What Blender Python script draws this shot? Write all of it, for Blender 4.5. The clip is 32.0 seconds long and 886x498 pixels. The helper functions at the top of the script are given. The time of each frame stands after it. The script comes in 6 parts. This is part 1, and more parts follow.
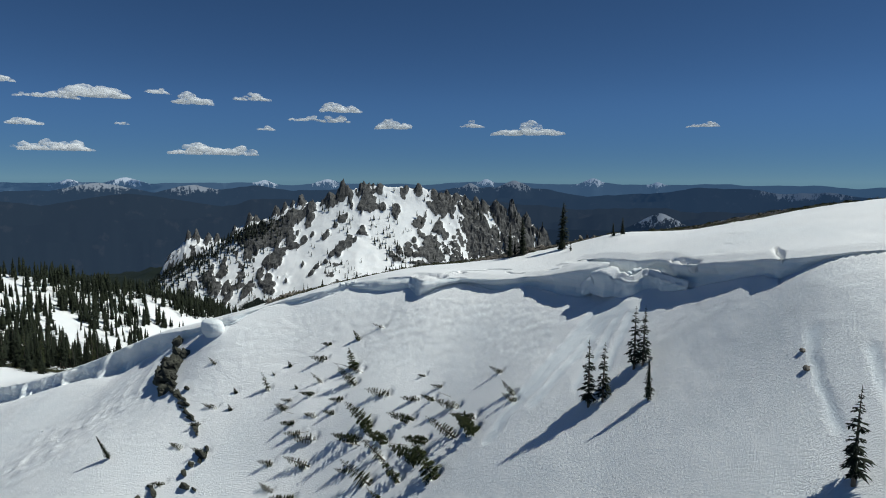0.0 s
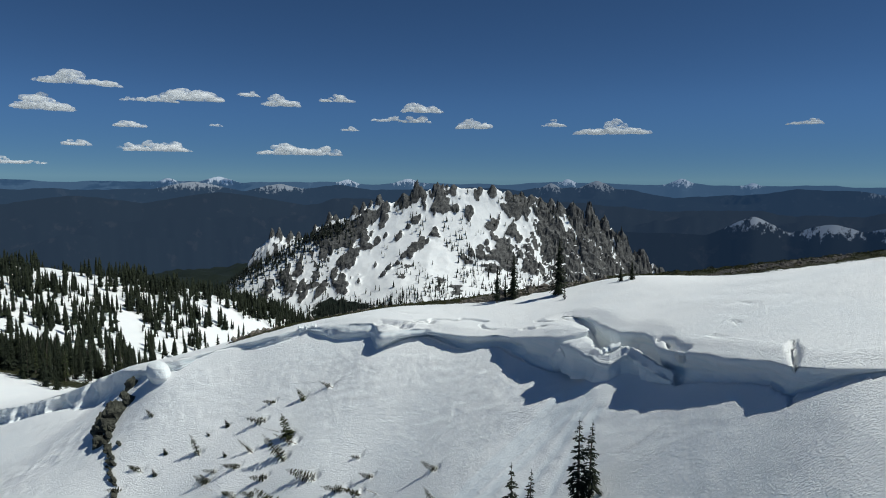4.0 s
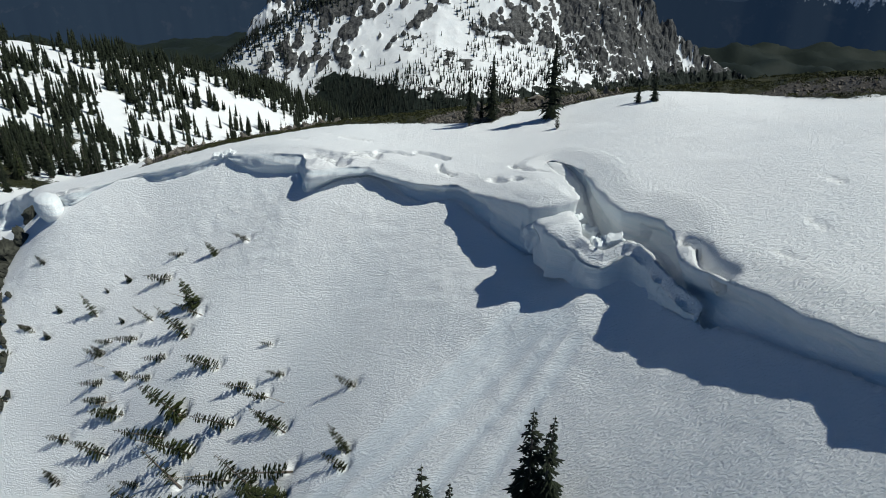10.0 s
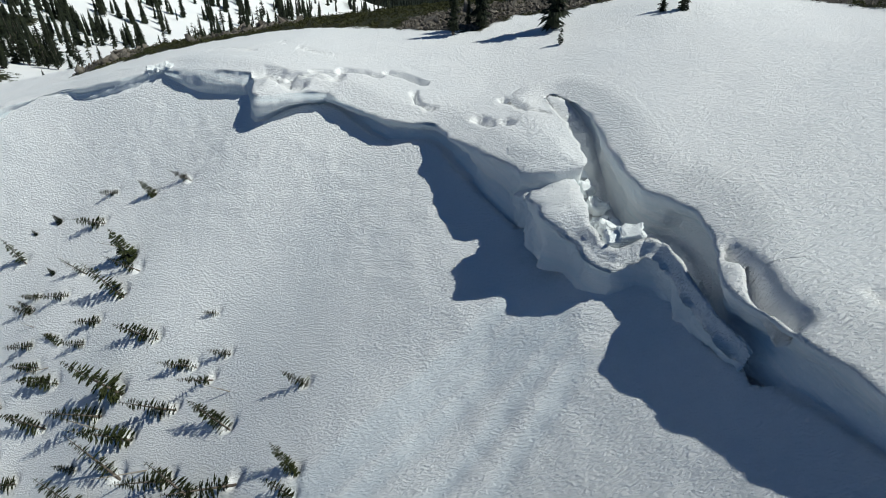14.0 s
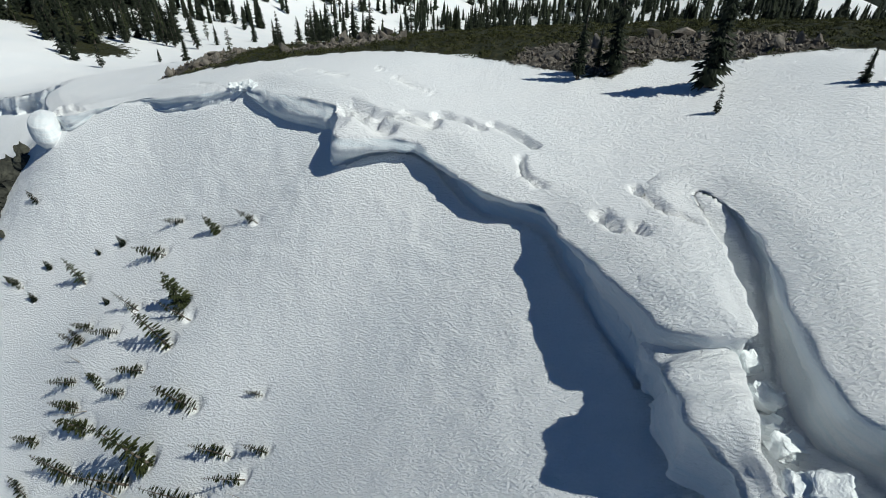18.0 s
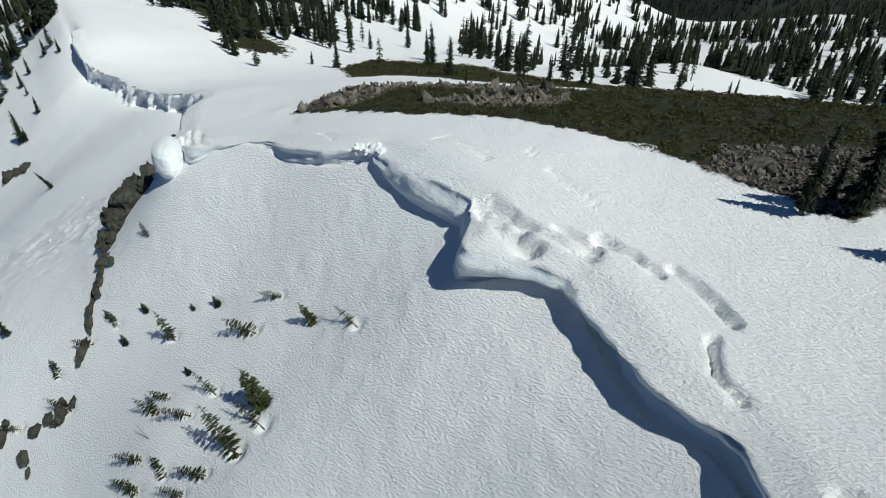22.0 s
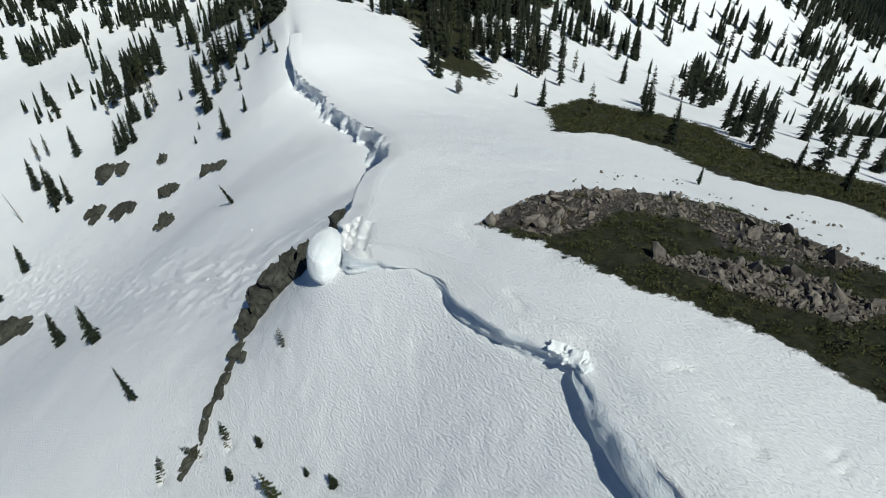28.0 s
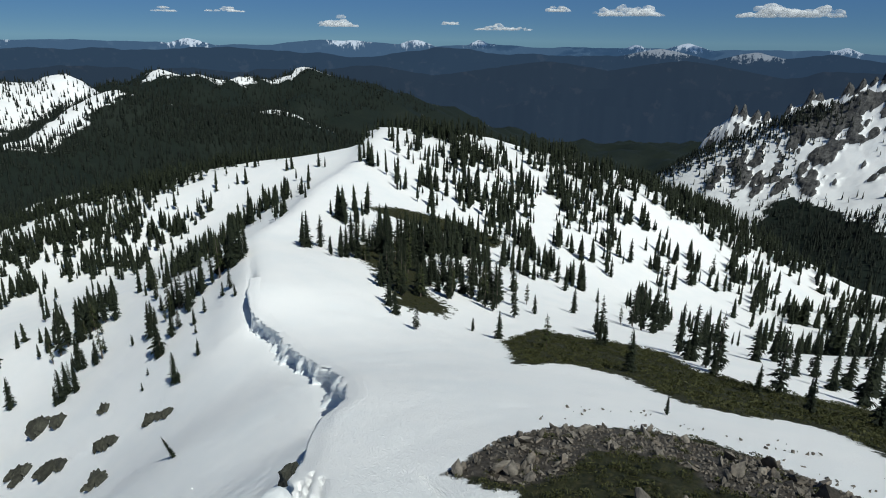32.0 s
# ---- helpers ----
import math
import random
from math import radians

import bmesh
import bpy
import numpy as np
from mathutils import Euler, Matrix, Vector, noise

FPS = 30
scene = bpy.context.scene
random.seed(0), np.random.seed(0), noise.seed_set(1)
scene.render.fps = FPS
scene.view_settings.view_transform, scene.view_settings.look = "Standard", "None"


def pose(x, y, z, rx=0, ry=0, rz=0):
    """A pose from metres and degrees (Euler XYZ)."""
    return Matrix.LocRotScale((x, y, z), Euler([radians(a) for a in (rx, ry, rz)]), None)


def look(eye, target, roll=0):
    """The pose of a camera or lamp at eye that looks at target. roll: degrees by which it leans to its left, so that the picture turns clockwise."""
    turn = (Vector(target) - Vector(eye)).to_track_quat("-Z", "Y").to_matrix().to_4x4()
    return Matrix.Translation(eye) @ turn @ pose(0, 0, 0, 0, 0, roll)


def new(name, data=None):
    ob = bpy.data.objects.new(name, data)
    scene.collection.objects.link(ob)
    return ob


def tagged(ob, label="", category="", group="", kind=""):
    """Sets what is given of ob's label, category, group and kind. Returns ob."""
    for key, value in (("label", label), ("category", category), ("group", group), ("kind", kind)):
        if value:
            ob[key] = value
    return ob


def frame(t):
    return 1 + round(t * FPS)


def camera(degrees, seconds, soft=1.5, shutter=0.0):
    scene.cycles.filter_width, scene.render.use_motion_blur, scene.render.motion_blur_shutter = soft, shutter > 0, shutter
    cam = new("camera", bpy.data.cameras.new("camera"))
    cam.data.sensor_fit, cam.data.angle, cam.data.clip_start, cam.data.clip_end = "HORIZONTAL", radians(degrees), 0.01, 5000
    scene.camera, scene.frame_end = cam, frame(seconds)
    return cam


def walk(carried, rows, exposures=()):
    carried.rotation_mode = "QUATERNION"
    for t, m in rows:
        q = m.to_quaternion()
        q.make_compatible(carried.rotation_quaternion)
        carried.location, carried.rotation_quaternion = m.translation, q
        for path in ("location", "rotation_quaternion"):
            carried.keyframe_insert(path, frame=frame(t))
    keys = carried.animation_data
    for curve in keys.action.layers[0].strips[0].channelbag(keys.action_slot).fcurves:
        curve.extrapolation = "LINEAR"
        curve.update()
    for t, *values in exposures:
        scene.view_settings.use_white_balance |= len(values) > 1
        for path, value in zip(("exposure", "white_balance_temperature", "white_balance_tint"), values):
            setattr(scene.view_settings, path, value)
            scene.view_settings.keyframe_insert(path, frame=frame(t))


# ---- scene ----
# (seconds, x, y, z, turn about x, y, z)
PATH = [
    (0.0, 0.02, 0.01, 48.01, 83.738, -0.287, -0.102),
    (0.5, 3.98, 2.18, 48.82, 83.703, -0.324, 1.936),
    (1.0, 7.80, 4.87, 49.55, 83.686, -0.302, 3.829),
    (1.5, 11.08, 7.41, 50.35, 83.654, -0.407, 5.035),
    (2.0, 14.06, 10.45, 51.07, 83.644, -0.396, 5.749),
    (2.5, 16.51, 13.84, 51.78, 83.658, -0.390, 5.977),
    (3.0, 18.47, 17.23, 52.51, 83.654, -0.409, 6.247),
    (3.5, 19.82, 20.90, 53.22, 83.624, -0.461, 6.810),
    (5.5, 22.52, 34.84, 55.08, 83.638, -0.435, 8.413),
    (6.0, 22.90, 37.69, 55.15, 83.326, -0.508, 8.466),
    (6.5, 23.23, 40.57, 55.01, 80.922, -0.435, 8.501),
    (7.0, 23.53, 43.13, 54.96, 80.868, -0.409, 8.485),
    (7.5, 23.94, 45.46, 54.90, 77.683, -0.485, 8.494),
    (8.0, 24.24, 47.60, 54.92, 73.906, -0.485, 8.503),
    (8.5, 24.54, 49.68, 55.02, 70.154, -0.490, 8.521),
    (9.0, 24.81, 51.68, 55.09, 66.844, -0.609, 8.549),
    (9.5, 25.13, 53.83, 55.13, 64.852, -0.560, 8.598),
    (10.0, 25.31, 55.80, 55.17, 63.233, -0.588, 8.588),
    (10.5, 25.50, 57.73, 55.24, 61.387, -0.601, 8.563),
    (11.0, 25.94, 59.74, 55.04, 59.530, -0.514, 8.782),
    (11.5, 25.90, 61.48, 55.10, 57.332, -0.692, 8.719),
    (12.0, 25.81, 63.30, 55.18, 55.613, -0.772, 8.614),
    (12.5, 25.68, 65.28, 55.43, 53.922, -0.700, 8.493),
    (13.0, 25.42, 66.96, 55.61, 52.879, -0.733, 8.264),
    (13.5, 25.31, 68.77, 55.60, 52.731, -0.758, 8.255),
    (15.5, 24.43, 76.08, 55.59, 50.865, -0.965, 8.549),
    (16.0, 24.11, 77.83, 55.50, 51.013, -1.017, 10.964),
    (16.5, 23.60, 79.63, 55.50, 51.039, -1.025, 13.801),
    (17.0, 23.07, 81.53, 55.53, 51.036, -0.981, 16.082),
    (17.5, 22.40, 83.35, 55.55, 51.077, -1.029, 17.617),
    (18.0, 21.83, 85.14, 55.68, 51.113, -1.068, 18.740),
    (18.5, 21.03, 87.10, 55.77, 51.036, -1.052, 20.211),
    (19.0, 20.14, 89.03, 55.83, 50.986, -1.074, 21.740),
    (19.5, 19.35, 91.02, 55.85, 50.958, -1.038, 23.327),
    (20.0, 18.45, 92.94, 55.84, 50.992, -1.021, 25.070),
    (20.5, 17.39, 94.89, 55.86, 50.982, -0.992, 26.917),
    (21.0, 16.34, 96.61, 56.00, 50.966, -1.010, 28.805),
    (21.5, 15.09, 98.35, 56.06, 51.010, -1.140, 30.837),
    (22.0, 13.80, 100.20, 56.10, 50.945, -1.070, 32.830),
    (22.5, 12.70, 101.71, 56.33, 50.941, -1.123, 34.793),
    (23.0, 11.26, 103.48, 56.36, 50.878, -1.081, 36.667),
    (23.5, 9.92, 105.13, 56.47, 50.844, -1.027, 38.582),
    (24.0, 8.47, 106.64, 56.67, 50.791, -1.114, 40.454),
    (24.5, 6.96, 108.31, 56.80, 50.714, -0.997, 43.253),
    (25.0, 5.34, 109.75, 56.88, 50.684, -0.988, 46.322),
    (25.5, 3.58, 111.18, 56.97, 50.630, -0.982, 49.088),
    (27.5, -2.94, 116.28, 57.54, 50.550, -0.963, 51.829),
    (28.0, -4.50, 117.31, 57.46, 50.640, -0.996, 51.869),
    (28.5, -5.70, 118.21, 57.43, 53.192, -0.988, 51.943),
    (29.0, -6.35, 118.61, 57.36, 56.953, -0.912, 51.946),
    (29.5, -6.50, 118.59, 57.29, 60.789, -0.907, 51.980),
    (30.0, -6.51, 118.58, 57.28, 63.207, -0.879, 51.880),
    (30.5, -6.52, 118.56, 57.29, 64.323, -0.883, 51.457),
    (31.0, -6.57, 118.72, 57.22, 66.236, -0.753, 50.113),
    (31.5, -6.56, 118.72, 57.38, 68.916, -0.773, 48.942),
    (32.0, -6.49, 118.81, 57.29, 71.592, -0.749, 47.495),
]
cam = camera(70.37, 32.0, soft=1.0)
walk(cam, [(t, pose(x, y, z, a, b, c)) for t, x, y, z, a, b, c in PATH], [(0.0, 0.0, 6420, 1.0), (32.0, 0.0, 6420, 1.0)])

# ---- sun, sky, exposure ----
SUN_AZ, SUN_EL = 91.0, 55.5          # degrees from +y towards +x, and above the level
sun_way = Vector((math.sin(radians(SUN_AZ)) * math.cos(radians(SUN_EL)), math.cos(radians(SUN_AZ)) * math.cos(radians(SUN_EL)), math.sin(radians(SUN_EL))))
lamp = bpy.data.lights.new("sun", "SUN")
lamp.energy, lamp.angle, lamp.color = 3.62, radians(0.53), (1.0, 0.975, 0.935)
sun = new("sun", lamp)
sun.matrix_world = look(sun_way * 500, (0, 0, 0))
sky_world = bpy.data.worlds.new("sky")
scene.world = sky_world
sky_world.use_nodes = True
wn = sky_world.node_tree
wn.nodes.clear()
sky_out, sky_bg, sky_tex = (wn.nodes.new(k) for k in ("ShaderNodeOutputWorld", "ShaderNodeBackground", "ShaderNodeTexSky"))
sky_tex.sky_type, sky_tex.sun_disc = "NISHITA", False
sky_tex.sun_elevation, sky_tex.sun_rotation = radians(SUN_EL), radians(SUN_AZ)
sky_tex.altitude, sky_tex.air_density, sky_tex.dust_density, sky_tex.ozone_density = 3500, 0.6, 0.0, 6.0
sky_bg.inputs["Strength"].default_value = 0.062
sky_tint = wn.nodes.new("ShaderNodeMix")      # clear high-mountain air, a deeper blue
sky_tint.data_type, sky_tint.blend_type = "RGBA", "MULTIPLY"
sky_tint.inputs[0].default_value = 1.0
wn.links.new(sky_tex.outputs[0], sky_tint.inputs[6])
sky_way, sky_split, sky_haze = (wn.nodes.new(k) for k in ("ShaderNodeTexCoord", "ShaderNodeSeparateXYZ", "ShaderNodeValToRGB"))
sky_haze.color_ramp.interpolation = "EASE"     # dull haze low over the horizon
sky_haze.color_ramp.elements[0].position, sky_haze.color_ramp.elements[0].color = 0.0, (0.48, 0.59, 0.66, 1)
sky_haze.color_ramp.elements[1].position, sky_haze.color_ramp.elements[1].color = 0.13, (0.76, 0.91, 1.01, 1)
wn.links.new(sky_way.outputs["Generated"], sky_split.inputs[0])
wn.links.new(sky_split.outputs["Z"], sky_haze.inputs[0])
wn.links.new(sky_haze.outputs[0], sky_tint.inputs[7])
wn.links.new(sky_tint.outputs[2], sky_bg.inputs[0])
wn.links.new(sky_bg.outputs[0], sky_out.inputs[0])


# ---- materials ----
def shader(name):
    m = bpy.data.materials.new(name)
    m.use_nodes = True
    nt = m.node_tree
    nt.nodes.clear()
    out, bsdf = nt.nodes.new("ShaderNodeOutputMaterial"), nt.nodes.new("ShaderNodeBsdfPrincipled")
    nt.links.new(bsdf.outputs[0], out.inputs[0])
    return m, nt, bsdf


def node(nt, kind, **values):
    n = nt.nodes.new("ShaderNode" + kind)
    for key, value in values.items():
        if key in n.inputs:
            n.inputs[key].default_value = value
    return n


def noise_tex(nt, scale, detail=4.0, rough=0.55, vec=None, squash=None):
    n = node(nt, "TexNoise", Scale=scale, Detail=detail, Roughness=rough)
    if vec is None:
        vec = node(nt, "TexCoord").outputs["Object"]
    if squash:
        mp = node(nt, "Mapping", Scale=squash)
        nt.links.new(vec, mp.inputs["Vector"])
        vec = mp.outputs[0]
    nt.links.new(vec, n.inputs["Vector"])
    return n.outputs["Fac"]


def ramp(nt, fac, stops):
    r = nt.nodes.new("ShaderNodeValToRGB")
    e = r.color_ramp.elements
    while len(e) < len(stops):
        e.new(0.5)
    for k, (p, c) in zip(e, stops):
        k.position, k.color = p, (*c, 1) if len(c) == 3 else c
    nt.links.new(fac, r.inputs[0])
    return r.outputs[0]


def grey(a):
    return (a, a, a)


def calc(nt, op, a, b=None):
    n = nt.nodes.new("ShaderNodeMath")
    n.operation = op
    for k, v in enumerate((a, b)):
        if v is None:
            continue
        if isinstance(v, (int, float)):
            n.inputs[k].default_value = v
        else:
            nt.links.new(v, n.inputs[k])
    return n.outputs[0]


def blend(nt, fac, a, b):
    n = nt.nodes.new("ShaderNodeMix")
    n.data_type = "RGBA"
    for k, v in ((0, fac), (6, a), (7, b)):
        if isinstance(v, (int, float)):
            n.inputs[k].default_value = v
        elif isinstance(v, tuple):
            n.inputs[k].default_value = (*v, 1)
        else:
            nt.links.new(v, n.inputs[k])
    return n.outputs[2]


def bump(nt, bsdf, height, strength=0.5, distance=0.1):
    b = node(nt, "Bump", Strength=strength, Distance=distance)
    nt.links.new(height, b.inputs["Height"])
    nt.links.new(b.outputs[0], bsdf.inputs["Normal"])


def suncups(nt):
    """Ripples and cups melted into old snow, half a metre to a metre across."""
    vec = node(nt, "TexCoord").outputs["Object"]
    warp = node(nt, "TexNoise", Scale=1.1, Detail=2.0)
    nt.links.new(vec, warp.inputs["Vector"])
    add = nt.nodes.new("ShaderNodeVectorMath")
    add.operation = "MULTIPLY_ADD"
    nt.links.new(warp.outputs["Color"], add.inputs[0])
    add.inputs[1].default_value = (0.55, 0.55, 0.55)
    nt.links.new(vec, add.inputs[2])
    stretch = node(nt, "Mapping", Scale=(0.6, 1.9, 1.0), Rotation=(0, 0, -0.6))
    nt.links.new(add.outputs[0], stretch.inputs["Vector"])
    vor = node(nt, "TexVoronoi", Scale=4.4, Smoothness=0.15)
    vor.feature = "SMOOTH_F1"
    nt.links.new(stretch.outputs[0], vor.inputs["Vector"])
    cups = calc(nt, "MULTIPLY", vor.outputs["Distance"], 0.72)
    grain = calc(nt, "MULTIPLY", noise_tex(nt, 6.5, 6, 0.75, vec), 0.8)
    big = calc(nt, "MULTIPLY", noise_tex(nt, 0.3, 3, 0.5, vec), 0.3)
    return calc(nt, "ADD", calc(nt, "ADD", cups, grain), big)


def snow_colour(nt):
    vec = node(nt, "TexCoord").outputs["Object"]
    a = ramp(nt, noise_tex(nt, 0.05, 5, 0.6, vec), [(0.3, (0.87, 0.89, 0.91)), (0.55, (0.915, 0.92, 0.93)), (0.75, (0.94, 0.94, 0.945))])
    dirt = ramp(nt, noise_tex(nt, 0.9, 6, 0.7, vec), [(0.62, grey(0.0)), (0.82, grey(0.16))])
    return blend(nt, dirt, a, (0.55, 0.53, 0.5))


def make_snow():
    m, nt, b = shader("old_snow")
    nt.links.new(snow_colour(nt), b.inputs["Base Color"])
    b.inputs["Roughness"].default_value = 0.62
    b.inputs["Specular IOR Level"].default_value = 0.3
    bump(nt, b, suncups(nt), 1.0, 0.15)
    return m


def make_ice():
    m, nt, b = shader("cornice_snow")
    vec = node(nt, "TexCoord").outputs["Object"]
    layers = noise_tex(nt, 1.0, 3, 0.6, vec, (0.12, 0.12, 2.2))
    col = ramp(nt, layers, [(0.3, (0.78, 0.85, 0.88)), (0.5, (0.86, 0.89, 0.905)), (0.7, (0.91, 0.92, 0.925))])
    nt.links.new(col, b.inputs["Base Color"])
    b.inputs["Roughness"].default_value = 0.55
    h = calc(nt, "ADD", calc(nt, "MULTIPLY", layers, 0.6), calc(nt, "MULTIPLY", noise_tex(nt, 1.3, 6, 0.65, vec), 0.9))
    h = calc(nt, "ADD", h, calc(nt, "MULTIPLY", noise_tex(nt, 5.0, 4, 0.6, vec, (1, 1, 2.0)), 0.5))
    bump(nt, b, h, 0.9, 0.16)
    return m


def rock_colour(nt, dark, light, scale, warm=(0.30, 0.22, 0.15)):
    vec = node(nt, "TexCoord").outputs["Object"]
    a = ramp(nt, noise_tex(nt, scale, 8, 0.65, vec), [(0.3, dark), (0.7, light)])
    return blend(nt, ramp(nt, noise_tex(nt, scale * 0.35, 3, 0.5, vec), [(0.5, grey(0.0)), (0.7, grey(0.5))]), a, warm)


def make_rock(name, dark, light, scale, warm=(0.30, 0.22, 0.15), rough=0.88):
    m, nt, b = shader(name)
    col = rock_colour(nt, dark, light, scale, warm)
    info = nt.nodes.new("ShaderNodeObjectInfo")
    vary = nt.nodes.new("ShaderNodeHueSaturation")
    nt.links.new(calc(nt, "ADD", calc(nt, "MULTIPLY", info.outputs["Random"], 0.6), 0.7), vary.inputs["Value"])
    nt.links.new(col, vary.inputs["Color"])
    nt.links.new(vary.outputs[0], b.inputs["Base Color"])
    b.inputs["Roughness"].default_value = rough
    bump(nt, b, noise_tex(nt, scale * 2.2, 8, 0.7), 0.8, 0.15 / scale)
    return m


def make_plain(name, a, b_, scale, rough=0.8):
    m, nt, b = shader(name)
    nt.links.new(ramp(nt, noise_tex(nt, scale, 5, 0.6), [(0.3, a), (0.7, b_)]), b.inputs["Base Color"])
    b.inputs["Roughness"].default_value = rough
    b.inputs["Specular IOR Level"].default_value = 0.25
    bump(nt, b, noise_tex(nt, scale * 3, 4, 0.6), 0.4, 0.03)
    return m


def make_needles(name, a, b_):
    m, nt, b = shader(name)
    geo = nt.nodes.new("ShaderNodeNewGeometry")
    nt.links.new(ramp(nt, geo.outputs["Random Per Island"], [(0.0, a), (1.0, b_)]), b.inputs["Base Color"])
    b.inputs["Roughness"].default_value = 0.7
    b.inputs["Specular IOR Level"].default_value = 0.2
    return m


def make_ground():
    """The one ground sheet: snow, heath, scree and woodland floor by the sheet's own cover values."""
    m, nt, b = shader("mountain_ground")
    vec = node(nt, "TexCoord").outputs["Object"]

    def cover(name):
        at = nt.nodes.new("ShaderNodeAttribute")
        at.attribute_name = name
        return at.outputs["Fac"]

    def edge(fac, scale, much=0.9, sharp=0.08):
        n = calc(nt, "MULTIPLY", calc(nt, "SUBTRACT", noise_tex(nt, scale, 6, 0.65, vec), 0.5), much)
        return ramp(nt, calc(nt, "ADD", fac, n), [(0.5 - sharp, grey(0.0)), (0.5 + sharp, grey(1.0))])

    # darker than the shrub leaves: shade between the mounds put into the colour
    heath = ramp(nt, noise_tex(nt, 1.5, 6, 0.7, vec), [(0.32, (0.008, 0.011, 0.005)), (0.48, (0.026, 0.029, 0.011)), (0.62, (0.046, 0.042, 0.018)), (0.76, (0.09, 0.07, 0.038))])
    rock = rock_colour(nt, (0.022, 0.022, 0.024), (0.17, 0.168, 0.165), 0.12, (0.085, 0.082, 0.076))
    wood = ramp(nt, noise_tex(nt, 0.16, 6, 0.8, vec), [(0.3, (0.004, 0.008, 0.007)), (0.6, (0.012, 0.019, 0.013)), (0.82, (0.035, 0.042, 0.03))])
    col = blend(nt, calc(nt, "MULTIPLY", cover("glaze"), 0.5), snow_colour(nt), (0.80, 0.87, 0.91))
    bare = edge(cover("rock"), 0.03, 0.75, 0.04)
    col = blend(nt, bare, col, rock)
    col = blend(nt, edge(cover("heath"), 0.4, 1.1, 0.04), col, heath)
    # scree floor darker than its boulders, to paint the shaded gaps between them
    stones = rock_colour(nt, (0.015, 0.014, 0.012), (0.12, 0.105, 0.09), 1.6, (0.08, 0.062, 0.045))
    col = blend(nt, edge(cover("scree"), 0.5, 0.7), col, stones)
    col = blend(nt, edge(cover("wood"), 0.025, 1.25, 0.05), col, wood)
    nt.links.new(col, b.inputs["Base Color"])
    b.inputs["Roughness"].default_value = 0.65
    b.inputs["Specular IOR Level"].default_value = 0.25
    rough_rock = calc(nt, "MULTIPLY", calc(nt, "MULTIPLY", noise_tex(nt, 0.06, 9, 0.7, vec), bare), 30.0)
    smooth_out = calc(nt, "SUBTRACT", 1.0, calc(nt, "MULTIPLY", cover("glaze"), 0.4))
    leafy = calc(nt, "MULTIPLY", calc(nt, "MULTIPLY", noise_tex(nt, 1.1, 6, 0.7, vec), edge(cover("heath"), 0.22, 1.0)), 3.0)
    bump(nt, b, calc(nt, "ADD", calc(nt, "ADD", calc(nt, "MULTIPLY", suncups(nt), smooth_out), rough_rock), leafy), 1.0, 0.12)
    return m


def make_haze(name, forest, bare, haze_glow, strength, snowy):
    """Wooded ranges many kilometres off; the blue air before them is painted as emission."""
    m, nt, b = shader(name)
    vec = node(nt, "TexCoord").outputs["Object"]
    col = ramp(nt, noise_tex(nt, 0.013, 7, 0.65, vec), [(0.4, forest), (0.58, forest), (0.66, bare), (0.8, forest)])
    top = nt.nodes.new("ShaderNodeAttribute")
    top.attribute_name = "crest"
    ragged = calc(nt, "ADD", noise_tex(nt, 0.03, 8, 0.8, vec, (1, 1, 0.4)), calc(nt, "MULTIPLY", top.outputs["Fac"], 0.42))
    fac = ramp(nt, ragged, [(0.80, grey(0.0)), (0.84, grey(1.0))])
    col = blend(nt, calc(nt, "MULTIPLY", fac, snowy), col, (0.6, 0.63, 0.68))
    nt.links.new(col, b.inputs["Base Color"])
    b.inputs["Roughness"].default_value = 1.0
    b.inputs["Emission Color"].default_value = (*haze_glow, 1)
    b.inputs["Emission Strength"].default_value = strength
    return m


def make_cloud():
    m, nt, b = shader("cloud_white")
    b.inputs["Base Color"].default_value = (0.62, 0.62, 0.63, 1)
    thin = node(nt, "TexCoord").outputs["Object"]
    nt.links.new(ramp(nt, noise_tex(nt, 0.022, 7, 0.7, thin), [(0.36, grey(0.04)), (0.64, grey(0.7))]), b.inputs["Alpha"])
    b.inputs["Roughness"].default_value = 1.0
    b.inputs["Specular IOR Level"].default_value = 0.0
    # bluish emission lifts the shaded sides, painted in place of scattered light
    b.inputs["Emission Color"].default_value = (0.6, 0.65, 0.72, 1)
    b.inputs["Emission Strength"].default_value = 0.3
    bump(nt, b, noise_tex(nt, 0.02, 6, 0.6), 0.4, 10.0)
    return m


SNOW, ICE, GROUND, CLOUD = make_snow(), make_ice(), make_ground(), make_cloud()
GRANITE = make_rock("lichen_rock", (0.010, 0.011, 0.008), (0.072, 0.072, 0.056), 2.2, (0.040, 0.044, 0.018))
SCREE = make_rock("broken_rock", (0.045, 0.042, 0.038), (0.27, 0.24, 0.205), 1.9, (0.20, 0.155, 0.115))
CRAG = make_rock("grey_crag", (0.04, 0.04, 0.042), (0.20, 0.195, 0.19), 0.08, (0.13, 0.115, 0.095))
BARK = make_plain("grey_bark", (0.07, 0.055, 0.045), (0.19, 0.16, 0.135), 3.0)
DEAD = make_plain("weathered_wood", (0.16, 0.14, 0.12), (0.34, 0.31, 0.27), 4.0)
# darker and bluer copy of the needles, distance haze put into the colour
FAR_NEEDLES = make_needles("far_needles", (0.0045, 0.008, 0.0065), (0.014, 0.020, 0.013))
NEEDLES = make_needles("dark_needles", (0.006, 0.010, 0.006), (0.024, 0.031, 0.015))
OLIVE = make_needles("olive_needles", (0.016, 0.024, 0.009), (0.060, 0.068, 0.025))
HEATH = make_needles("heath_leaves", (0.022, 0.029, 0.010), (0.088, 0.088, 0.034))
